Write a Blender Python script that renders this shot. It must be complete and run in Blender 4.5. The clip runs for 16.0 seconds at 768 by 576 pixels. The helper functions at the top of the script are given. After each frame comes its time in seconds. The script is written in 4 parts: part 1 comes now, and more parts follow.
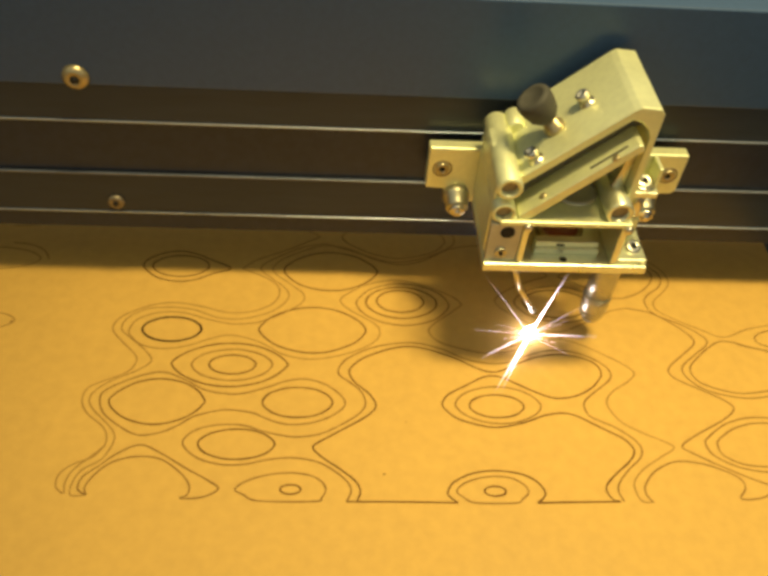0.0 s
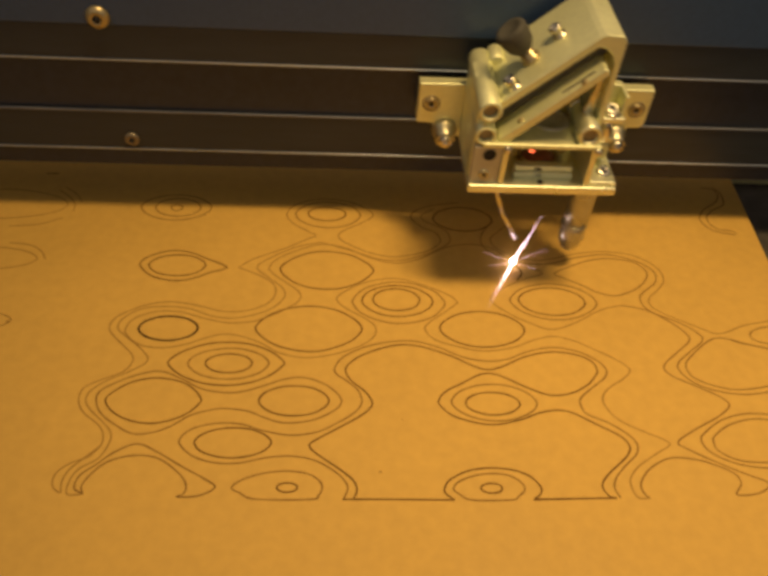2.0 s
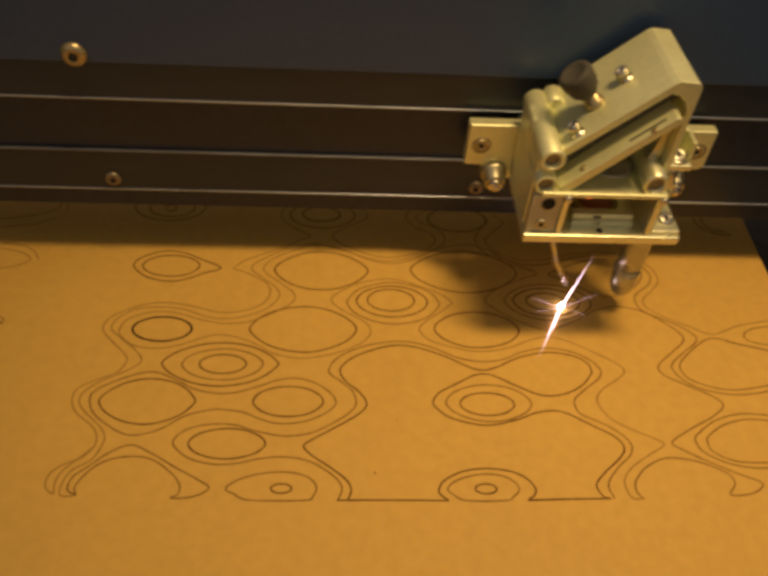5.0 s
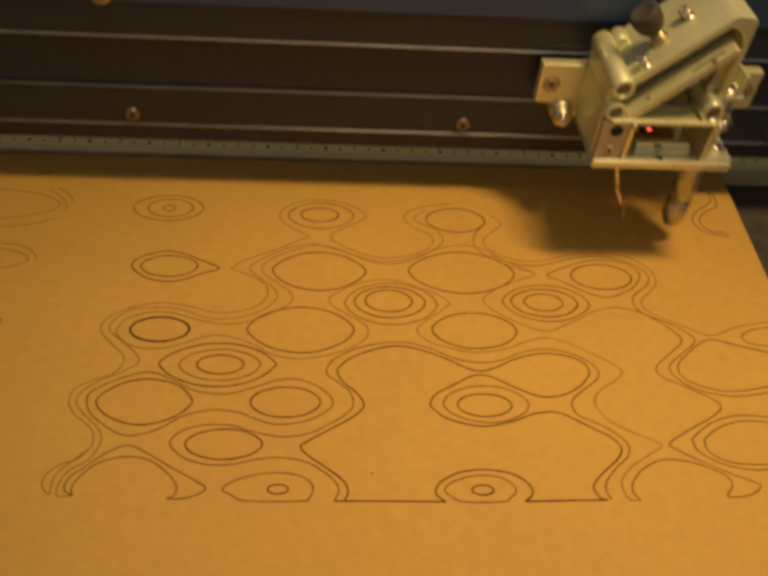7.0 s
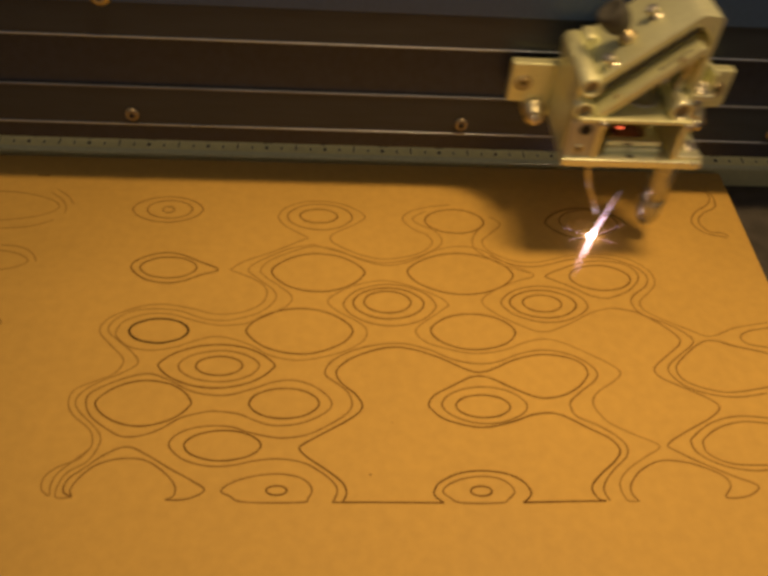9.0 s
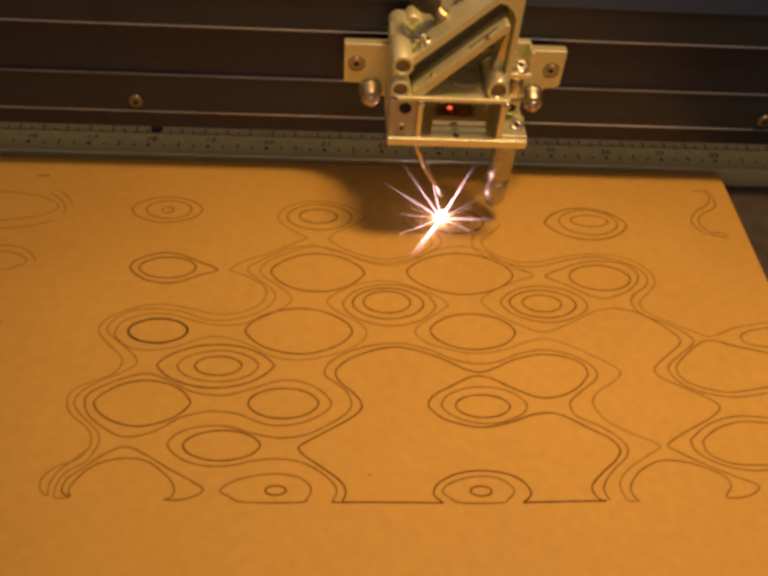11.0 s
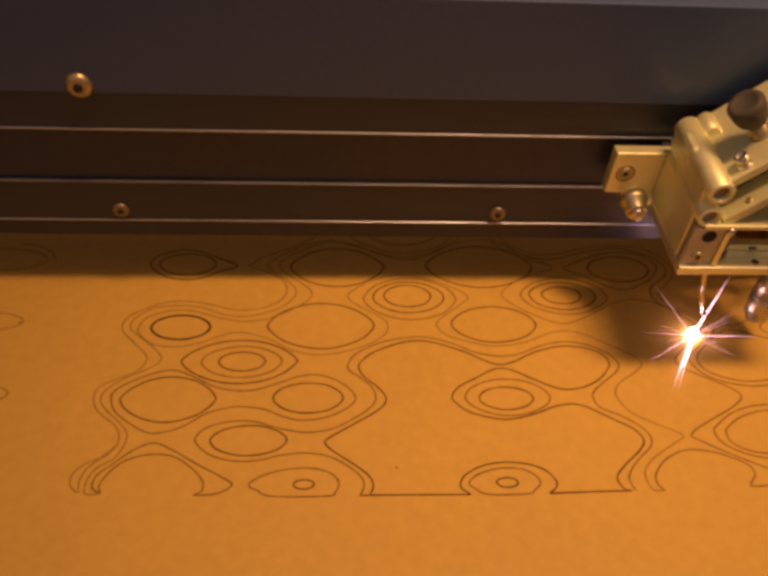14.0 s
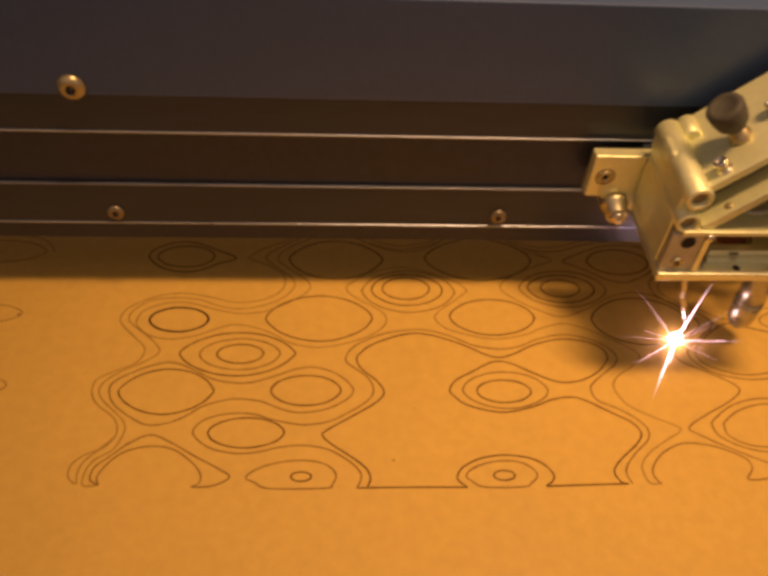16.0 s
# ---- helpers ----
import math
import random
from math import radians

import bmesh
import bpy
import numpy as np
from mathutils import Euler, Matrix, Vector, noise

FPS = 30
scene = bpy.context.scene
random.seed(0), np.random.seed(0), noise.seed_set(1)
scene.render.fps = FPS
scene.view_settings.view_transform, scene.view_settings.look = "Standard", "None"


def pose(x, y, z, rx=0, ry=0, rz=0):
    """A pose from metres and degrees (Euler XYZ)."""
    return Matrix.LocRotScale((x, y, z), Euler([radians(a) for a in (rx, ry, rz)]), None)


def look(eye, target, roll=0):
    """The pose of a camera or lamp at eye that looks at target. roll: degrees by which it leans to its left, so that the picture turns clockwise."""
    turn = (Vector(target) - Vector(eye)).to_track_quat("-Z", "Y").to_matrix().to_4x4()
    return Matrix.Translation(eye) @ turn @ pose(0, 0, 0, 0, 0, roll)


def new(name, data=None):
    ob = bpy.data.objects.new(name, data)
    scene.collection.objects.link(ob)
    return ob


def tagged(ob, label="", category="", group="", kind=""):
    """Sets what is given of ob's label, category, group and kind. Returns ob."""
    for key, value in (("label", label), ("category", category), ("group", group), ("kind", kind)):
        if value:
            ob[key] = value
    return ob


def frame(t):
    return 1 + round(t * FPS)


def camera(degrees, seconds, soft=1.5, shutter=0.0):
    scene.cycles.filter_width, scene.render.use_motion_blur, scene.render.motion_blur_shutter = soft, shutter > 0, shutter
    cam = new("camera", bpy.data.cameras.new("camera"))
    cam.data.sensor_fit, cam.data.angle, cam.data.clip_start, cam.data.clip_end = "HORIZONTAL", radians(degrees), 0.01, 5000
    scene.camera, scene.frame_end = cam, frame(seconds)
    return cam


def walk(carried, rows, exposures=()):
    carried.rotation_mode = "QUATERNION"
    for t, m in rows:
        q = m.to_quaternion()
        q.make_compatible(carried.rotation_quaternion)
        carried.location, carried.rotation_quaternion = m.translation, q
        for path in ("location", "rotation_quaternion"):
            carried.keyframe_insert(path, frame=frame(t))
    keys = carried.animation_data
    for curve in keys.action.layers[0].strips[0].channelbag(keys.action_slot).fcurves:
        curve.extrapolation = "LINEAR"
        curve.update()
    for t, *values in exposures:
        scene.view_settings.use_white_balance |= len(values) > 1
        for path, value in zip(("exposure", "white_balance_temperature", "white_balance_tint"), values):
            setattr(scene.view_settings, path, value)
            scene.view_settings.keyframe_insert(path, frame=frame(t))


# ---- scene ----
# ---- camera and its path ----
cam = camera(53.07, 16.0, soft=3.6, shutter=0.6)
CAMERA_ROWS = (
    (0, -0.06734, -0.17142, 0.20564, 43.154, -3.331, -1.451),
    (0.5, -0.06710, -0.17225, 0.20504, 43.424, -3.313, -1.479),
    (1, -0.06633, -0.17146, 0.20550, 43.098, -3.095, -1.693),
    (1.5, -0.06618, -0.16983, 0.20686, 42.570, -3.130, -1.639),
    (2, -0.06656, -0.17211, 0.20556, 43.163, -3.240, -1.735),
    (2.5, -0.06573, -0.17228, 0.20544, 43.260, -3.157, -1.667),
    (3, -0.06557, -0.17200, 0.20570, 43.119, -3.120, -1.707),
    (3.5, -0.06544, -0.17235, 0.20462, 43.281, -3.351, -1.832),
    (4, -0.06635, -0.17217, 0.20513, 43.217, -3.415, -1.976),
    (6.5, -0.06554, -0.17186, 0.20546, 43.229, -3.593, -1.904),
    (7, -0.06511, -0.17166, 0.20557, 43.193, -3.506, -1.846),
    (7.5, -0.06472, -0.17137, 0.20608, 43.056, -3.460, -1.851),
    (8, -0.06425, -0.17161, 0.20623, 43.137, -3.375, -1.821),
    (10.5, -0.06414, -0.17159, 0.20574, 43.241, -3.392, -1.845),
    (11, -0.06388, -0.17199, 0.20526, 43.377, -3.351, -1.833),
    (11.5, -0.06408, -0.17188, 0.20551, 43.303, -3.320, -1.891),
    (12, -0.06494, -0.17216, 0.20551, 43.129, -3.348, -1.790),
    (12.5, -0.06664, -0.17228, 0.20539, 43.079, -3.260, -1.936),
    (13, -0.06841, -0.17174, 0.20604, 42.840, -3.066, -2.119),
    (13.5, -0.07022, -0.17227, 0.20561, 42.942, -3.076, -2.361),
    (14, -0.07125, -0.17252, 0.20563, 42.983, -2.854, -2.360),
    (14.5, -0.07181, -0.17212, 0.20529, 42.916, -2.939, -2.429),
    (15, -0.07290, -0.17241, 0.20491, 42.927, -3.042, -2.462),
    (15.5, -0.07046, -0.17232, 0.20553, 42.556, -2.592, -2.082),
    (16, -0.06966, -0.17205, 0.20593, 42.305, -2.783, -2.124),
)
# brightness and white balance drift while the camera meters the flame
EXPOSURES = (
    (0.0, 0.76, 5900, -8), (0.15, 0.38, 6200, -1), (0.6, 0.27, 6600, 8), (1.0, 0.18, 6700, 11), (1.4, 0.16, 6800, 13), (1.8, 0.13, 6700, 14), (2.6, -0.11, 6800, 16),
    (4.0, -0.15, 6800, 16), (6.4, -0.15, 6700, 20), (8.0, -0.17, 6700, 20), (10.4, -0.17, 6900, 27), (10.8, -0.19, 7400, 37),
    (12.0, -0.23, 8300, 56), (13.4, -0.18, 8400, 58), (14.0, -0.20, 8300, 57), (14.5, -0.12, 8200, 55), (15.5, 0.06, 7800, 47), (16.0, 0.13, 7600, 42))
walk(cam, [(t, pose(x, y, z, rx, ry, rz)) for t, x, y, z, rx, ry, rz in CAMERA_ROWS], EXPOSURES)

# ---- light: a warm work lamp above the open lid, and a dim room ----
world = bpy.data.worlds.new("room")
scene.world = world
world.use_nodes = True
world.node_tree.nodes["Background"].inputs["Color"].default_value = (1.0, 0.84, 0.68, 1)
world.node_tree.nodes["Background"].inputs["Strength"].default_value = 0.25


def area_lamp(name, eye, target, sx, sy, watts, colour, spread):
    data = bpy.data.lights.new(name, "AREA")
    data.shape, data.size, data.size_y, data.energy, data.color = "RECTANGLE", sx, sy, watts, colour
    data.spread = radians(spread)
    lamp = new(name, data)
    lamp.matrix_world = look(eye, target)
    return lamp


area_lamp("work_lamp", (0.15, -0.055, 1.0), (0.012, -0.020, 0.0), 0.11, 0.28, 0.475, (1.0, 0.69, 0.30), 40)


# ---- materials ----
def material(name, colour, rough=0.5, metal=0.0, vary=0.15, scale=200.0, bump=0.05, coarse=12.0, stretch=(1, 1, 1), spec=0.5, rough_vary=0.1):
    """Procedural surface: base colour varied at a coarse and a fine scale, with fine relief."""
    mat = bpy.data.materials.new(name)
    mat.use_nodes = True
    nt = mat.node_tree
    n, link = nt.nodes, nt.links.new
    bsdf = n["Principled BSDF"]
    bsdf.inputs["Metallic"].default_value = metal
    bsdf.inputs["Specular IOR Level"].default_value = spec
    co = n.new("ShaderNodeTexCoord")
    mp = n.new("ShaderNodeMapping")
    mp.inputs["Scale"].default_value = stretch
    link(co.outputs["Object"], mp.inputs["Vector"])
    fine, wide = n.new("ShaderNodeTexNoise"), n.new("ShaderNodeTexNoise")
    fine.inputs["Scale"].default_value, fine.inputs["Detail"].default_value = scale, 6
    wide.inputs["Scale"].default_value, wide.inputs["Detail"].default_value = coarse, 4
    link(mp.outputs["Vector"], fine.inputs["Vector"])
    link(mp.outputs["Vector"], wide.inputs["Vector"])
    add = n.new("ShaderNodeMath")
    add.operation = "ADD"
    link(fine.outputs["Fac"], add.inputs[0])
    link(wide.outputs["Fac"], add.inputs[1])
    ramp = n.new("ShaderNodeMapRange")
    ramp.inputs["From Min"].default_value, ramp.inputs["From Max"].default_value = 0.6, 1.4
    ramp.inputs["To Min"].default_value, ramp.inputs["To Max"].default_value = 1 - vary, 1 + vary
    link(add.outputs[0], ramp.inputs["Value"])
    mul = n.new("ShaderNodeVectorMath")
    mul.operation = "SCALE"
    mul.inputs[0].default_value = colour
    link(ramp.outputs["Result"], mul.inputs["Scale"])
    link(mul.outputs["Vector"], bsdf.inputs["Base Color"])
    rr = n.new("ShaderNodeMapRange")
    rr.inputs["From Min"].default_value, rr.inputs["From Max"].default_value = 0.3, 0.7
    rr.inputs["To Min"].default_value, rr.inputs["To Max"].default_value = max(0.03, rough - rough_vary), min(1.0, rough + rough_vary)
    link(wide.outputs["Fac"], rr.inputs["Value"])
    link(rr.outputs["Result"], bsdf.inputs["Roughness"])
    bp = n.new("ShaderNodeBump")
    bp.inputs["Strength"].default_value, bp.inputs["Distance"].default_value = bump, 0.0005
    link(fine.outputs["Fac"], bp.inputs["Height"])
    link(bp.outputs["Normal"], bsdf.inputs["Normal"])
    return mat


def glowing(name, colour, strength, reach=0.0):
    """A glow; with reach (m) it dies away over that distance from the cutting point."""
    mat = bpy.data.materials.new(name)
    mat.use_nodes = True
    nodes, link = mat.node_tree.nodes, mat.node_tree.links.new
    bsdf = nodes["Principled BSDF"]
    bsdf.inputs["Base Color"].default_value = (*colour, 1)
    bsdf.inputs["Emission Color"].default_value = (*colour, 1)
    bsdf.inputs["Emission Strength"].default_value = strength
    if reach:
        place = nodes.new("ShaderNodeTexCoord")
        far = nodes.new("ShaderNodeVectorMath")
        far.operation = "LENGTH"
        link(place.outputs["Object"], far.inputs[0])
        for socket, near_value, far_value in (("Emission Strength", strength, strength * 0.06), ("Alpha", 1.0, 0.0)):
            fade = nodes.new("ShaderNodeMapRange")
            fade.interpolation_type = "SMOOTHSTEP"
            fade.inputs["From Min"].default_value, fade.inputs["From Max"].default_value = 0.002, reach
            fade.inputs["To Min"].default_value, fade.inputs["To Max"].default_value = near_value, far_value
            link(far.outputs["Value"], fade.inputs["Value"])
            link(fade.outputs["Result"], bsdf.inputs[socket])
    return mat


BOARD = material("hardboard", (0.60, 0.368, 0.080), 0.62, 0, 0.09, 260, 0.05, 16, spec=0.3)
BOARD_EDGE = material("hardboard_edge", (0.50, 0.36, 0.20), 0.8, 0, 0.2, 600)
BURNT = {
    "black": material("char_deep", (0.055, 0.026, 0.010), 0.9, 0, 0.3, 700, spec=0.1),
    "dark": material("char_dark", (0.135, 0.062, 0.014), 0.9, 0, 0.35, 700, coarse=60, spec=0.1),
    "mid": material("char_brown", (0.235, 0.126, 0.032), 0.9, 0, 0.35, 700, coarse=60, spec=0.1),
    "faint": material("char_light", (0.335, 0.192, 0.046), 0.9, 0, 0.3, 700, coarse=60, spec=0.1)}
ALU = material("cast_aluminium", (0.78, 0.79, 0.46), 0.40, 0.50, 0.10, 500, 0.10, 40)
ALU_BRIGHT = material("milled_aluminium", (0.85, 0.86, 0.60), 0.30, 0.75, 0.08, 700, 0.06, 40)
STEEL = material("bright_steel", (0.70, 0.66, 0.54), 0.30, 1.0, 0.08, 500, 0.03, 60)
BRASS = material("brass", (0.60, 0.56, 0.38), 0.42, 1.0, 0.12, 400, 0.04, 60)
TARNISHED = material("tarnished_brass", (0.48, 0.40, 0.22), 0.38, 0.8, 0.25, 300, 0.08, 80)
# rail edges: cool gleam put into the colour, fainter for the middle one
RAIL = material("rail_metal", (0.50, 0.60, 0.80), 0.35, 0.9, 0.2, 300, 0.05, 30, (0.2, 1, 1))
RAIL_FAINT = material("faint_rail_metal", (0.24, 0.27, 0.35), 0.45, 0.8, 0.35, 300, 0.05, 14, (0.2, 1, 1))
DULL = material("dulled_brass", (0.26, 0.22, 0.15), 0.42, 0.7, 0.25, 300, 0.08, 80)
BLACK_METAL = material("black_anodised", (0.028, 0.037, 0.050), 0.34, 0.0, 0.25, 300, 0.05, 8, (0.15, 1, 1), 0.45)
BLACK_MATT = material("black_matt", (0.023, 0.029, 0.046), 0.45, 0.0, 0.3, 300, 0.05, 8)
BLUE_PAINT = material("blue_grey_paint", (0.043, 0.082, 0.172), 0.36, 0.0, 0.12, 500, 0.05, 7)
RUBBER = material("dark_rubber", (0.062, 0.058, 0.042), 0.7, 0.0, 0.25, 500, 0.15)
TABLE = material("blackened_bed", (0.070, 0.062, 0.052), 0.7, 0.2, 0.45, 160, 0.4, 25)
RULER = material("yellowed_ruler", (0.90, 0.85, 0.38), 0.40, 0.1, 0.14, 250, 0.05, 25)
INK = material("ruler_ink", (0.045, 0.040, 0.028), 0.7)
RULER_DARK = material("darker_ruler_back", (0.66, 0.60, 0.30), 0.45, 0.1, 0.2, 250, 0.05, 25)
GREY_PAINT = material("grey_enamel", (0.30, 0.29, 0.27), 0.5, 0.0, 0.1, 200, 0.05, 5)
LENS = material("red_lens", (0.30, 0.11, 0.065), 0.14, 0.3, 0.2, 200, 0.0)
# casting darkened for the slots: their shade is put into the colour
GAP = material("shaded_casting", (0.12, 0.11, 0.085), 0.55, 0.3, 0.2, 200, 0.05)
CONCRETE = material("floor_concrete", (0.24, 0.22, 0.20), 0.8, 0.0, 0.2, 40, 0.1, 2)
INNER = material("polished_inner_face", (0.46, 0.44, 0.34), 0.34, 0.35, 0.15, 300, 0.04, 60)
NOZZLE = material("dulled_chrome", (0.50, 0.49, 0.38), 0.28, 0.80, 0.15, 300, 0.05, 60)
# near-black caps for holes and sockets: the shade inside is put into the colour
HOLE = material("hole_shade", (0.012, 0.010, 0.008), 0.8)
FLAME = glowing("plasma_core", (0.95, 0.82, 1.0), 24.0)
# glow of the thrown sparks and of the glare streaks round the flame
SPARK_GLARE = glowing("spark_glare_light", (1.0, 0.80, 0.86), 6.0, 0.034)
FAINT_GLARE = glowing("faint_glare_light", (1.0, 0.75, 0.80), 2.4, 0.030)
# emission that stands for a red reflection in the lens
LENS_GLOW = glowing("lens_glow_light", (1.0, 0.15, 0.05), 2.0)


# ---- small mesh kit; sizes in millimetres ----
def box(bm, x0, x1, y0, y1, z0, z1, bevel=0.0):
    ret = bmesh.ops.create_cube(bm, size=1.0)
    vs = ret["verts"]
    for v in vs:
        v.co = Vector(((x0 + x1) / 2 + v.co.x * (x1 - x0), (y0 + y1) / 2 + v.co.y * (y1 - y0), (z0 + z1) / 2 + v.co.z * (z1 - z0)))
    if bevel:
        es = list({e for v in vs for e in v.link_edges})
        bmesh.ops.bevel(bm, geom=es, offset=bevel, segments=2, affect="EDGES", profile=0.5)
    return bm


def prism(bm, profile, y0, y1, bevel=0.0):
    """Extrudes a profile in x and z along y."""
    a = [bm.verts.new((x, y0, z)) for x, z in profile]
    b = [bm.verts.new((x, y1, z)) for x, z in profile]
    n = len(profile)
    faces = [bm.faces.new(a), bm.faces.new(b[::-1])]
    for i in range(n):
        faces.append(bm.faces.new((a[i], b[i], b[(i + 1) % n], a[(i + 1) % n])))
    bmesh.ops.recalc_face_normals(bm, faces=faces)
    if bevel:
        es = list({e for f in faces for e in f.edges})
        bmesh.ops.bevel(bm, geom=es, offset=bevel, segments=2, affect="EDGES", profile=0.5)
    return bm


def lathe(bm, p0, p1, profile, seg=24):
    """Turns (distance along p0-p1, radius) pairs round the axis from p0 to p1."""
    p0, p1 = Vector(p0), Vector(p1)
    q = (p1 - p0).to_track_quat("Z", "Y")
    rings = []
    for d, r in profile:
        rings.append([bm.verts.new(p0 + q @ Vector((r * math.cos(2 * math.pi * k / seg), r * math.sin(2 * math.pi * k / seg), d))) for k in range(seg)])
    for a, b in zip(rings, rings[1:]):
        for k in range(seg):
            f = bm.faces.new((a[k], a[(k + 1) % seg], b[(k + 1) % seg], b[k]))
            f.smooth = True
    bm.faces.new(rings[0][::-1])
    bm.faces.new(rings[-1])
    return bm


def rod(bm, p0, p1, r, r1=None, seg=24, edge=0.25):
    n = (Vector(p1) - Vector(p0)).length
    r1 = r if r1 is None else r1
    edge = min(edge, r * 0.4, n * 0.3)
    return lathe(bm, p0, p1, [(0, r - edge), (edge, r), (n - edge, r1), (n, r1 - edge)], seg)


def pipe(bm, p0, p1, r, bore, deep):
    """A tube whose near end is open: the wall turns in at p0 and runs back down the bore."""
    n = (Vector(p1) - Vector(p0)).length
    return lathe(bm, p0, p1, [(deep, 0.01), (deep, bore), (0.2, bore), (0, bore + 0.25), (0, r - 0.3), (0.35, r), (n - 0.8, r), (n, r - 0.8)], 28)


def part(name, bm, mat, parent=None, label=""):
    """Links a bmesh (in millimetres) as one mesh object."""
    for v in bm.verts:
        v.co *= 0.001
    bmesh.ops.recalc_face_normals(bm, faces=bm.faces)
    me = bpy.data.meshes.new(name)
    bm.to_mesh(me)
    bm.free()
    me.materials.append(mat)
    ob = new(name, me)
    ob.parent = parent
    if label:
        tagged(ob, label)
    return ob


def thing(name, label, category, group="", kind=""):
    return tagged(new(name), label, category, group, kind)


def BM():
    return bmesh.new()


# ---- the bed, and the cabinet round it: unseen walls and floor added for the metal to reflect ----
def structure(name, bm, mat, label):
    return tagged(part(name, bm, mat), label, "structure", "", "structure")


structure("bed", box(BM(), -520, 420, -420, 400, -60, -9, 1), TABLE, "blackened metal bed of the cutting machine")
structure("floor", box(BM(), -2500, 2500, -2500, 2500, -790, -750, 1), CONCRETE, "worn grey workshop floor under the machine")
structure("wall_north", box(BM(), -520, 420, 400, 412, -750, 260, 1), GREY_PAINT, "grey enamelled rear wall of the cabinet")
structure("wall_west", box(BM(), -532, -520, -432, 412, -750, 260, 1), GREY_PAINT, "grey enamelled side wall of the cabinet")
structure("wall_east", box(BM(), 420, 432, -432, 412, -750, 260, 1), GREY_PAINT, "grey enamelled side wall of the cabinet")
structure("wall_south", box(BM(), -520, 420, -432, -420, -750, 60, 1), GREY_PAINT, "low grey enamelled front wall of the cabinet")


# ---- the ruler along the back of the bed ----
def printed(text, x, y, z, size):
    """Printed characters as a thin mesh (mm), centred on x, y."""
    curve = bpy.data.curves.new("print", "FONT")
    curve.body, curve.size, curve.align_x, curve.align_y, curve.extrude, curve.shear = text, size, "CENTER", "CENTER", 0.06, 0.15
    carrier = bpy.data.objects.new("print", curve)
    mesh = bpy.data.meshes.new_from_object(carrier)
    bm = BM()
    bm.from_mesh(mesh)
    bpy.data.objects.remove(carrier)
    bpy.data.curves.remove(curve)
    bpy.data.meshes.remove(mesh)
    for v in bm.verts:
        v.co += Vector((x, y, z))
    return bm


def build_ruler():
    ruler = thing("ruler", "yellowed metal ruler with black figures lying behind the board", "ruler")
    part("blade", box(BM(), -330, 330, 100.9, 114.4, -9.0, -0.6, 0.3), RULER, ruler)
    part("back_strip", box(BM(), -330, 330, 114.4, 121.5, -9.0, -0.75, 0.3), RULER_DARK, ruler, "darker back edge with millimetre marks")
    part("bright_edge", box(BM(), -330, 330, 97.8, 100.9, -9.0, 0.9, 0.6), ALU, ruler, "raised bright metal front edge")
    part("scale_line", box(BM(), -330, 330, 114.1, 114.45, -0.8, -0.5), INK, ruler)
    inches, metric = BM(), BM()
    for k in range(-8, 14):
        x = -94.6 + 25.4 * (k - 1)
        box(inches, x + 12.4, x + 12.9, 104.2, 108.0, -0.7, -0.5)
        box(inches, x - 0.75, x + 0.55, 104.6, 106.4, -0.7, -0.5)
        for q in (6.35, 19.05):
            box(inches, x + q - 0.3, x + q + 0.3, 104.6, 106.2, -0.7, -0.5)
    for k in range(-40, 84):
        x = -82.6 + 5.0 * k
        box(metric, x - 0.25, x + 0.25, 114.4, 116.6 if k % 2 else 118.4, -0.8, -0.55)
    tagged(part("inch_scale", inches, INK, ruler), kind="stuff")
    tagged(part("millimetre_scale", metric, INK, ruler), kind="stuff")
    # the figures count on along the whole blade
    for k in range(11, 29):
        part("figure", printed(str(k), -94.3 + 25.4 * (k - 20), 109.9, -0.6, 4.6), INK, ruler)
    part("fixing_screw", lathe(BM(), (-143.8, 117.5, -1.0), (-143.8, 117.5, 1), [(0, 2.6), (1.0, 2.6), (1.6, 1.6), (1.4, 0.6), (1.0, 0.5)]), BLACK_METAL, ruler, "dark fixing screw")


build_ruler()

# ---- the board with its burnt lines ----
board = thing("hardboard_sheet", "tan hardboard sheet with burnt contour lines lying flat on the bed", "board")


def build_board():
    bm = BM()
    outline = [(106.6, 95.6), (97.5, -90), (84, -330), (-430, -330), (-430, 94.4)]
    top = [bm.verts.new((x, y, 0)) for x, y in outline]
    low = [bm.verts.new((x, y, -4.0)) for x, y in outline]
    bm.faces.new(top)
    bm.faces.new(low[::-1])
    for i in range(len(top)):
        j = (i + 1) % len(top)
        bm.faces.new((top[i], low[i], low[j], top[j]))
    bmesh.ops.bevel(bm, geom=list(bm.edges), offset=0.25, segments=1, affect="EDGES")
    part("panel", bm, BOARD, board)
    for x, y in ((-380, 60), (60, 60), (50, -280), (-380, -280), (-150, -100)):
        part("packing_piece", box(BM(), x - 12, x + 12, y - 12, y + 12, -9, -4), BOARD_EDGE, board)


build_board()
for x, y, r in ((-52.4, -55.0, 0.42), (-178.0, 2.0, 0.6), (-45.0, -36.5, 0.25)):
    part("scorch_speck", lathe(BM(), (x, y, -0.02), (x, y, 1), [(0, r), (0.05, r * 0.7), (0.06, 0.02)], 9), BURNT["mid"], board)
HALF = {"black": 0.40, "dark": 0.28, "mid": 0.26, "faint": 0.25}


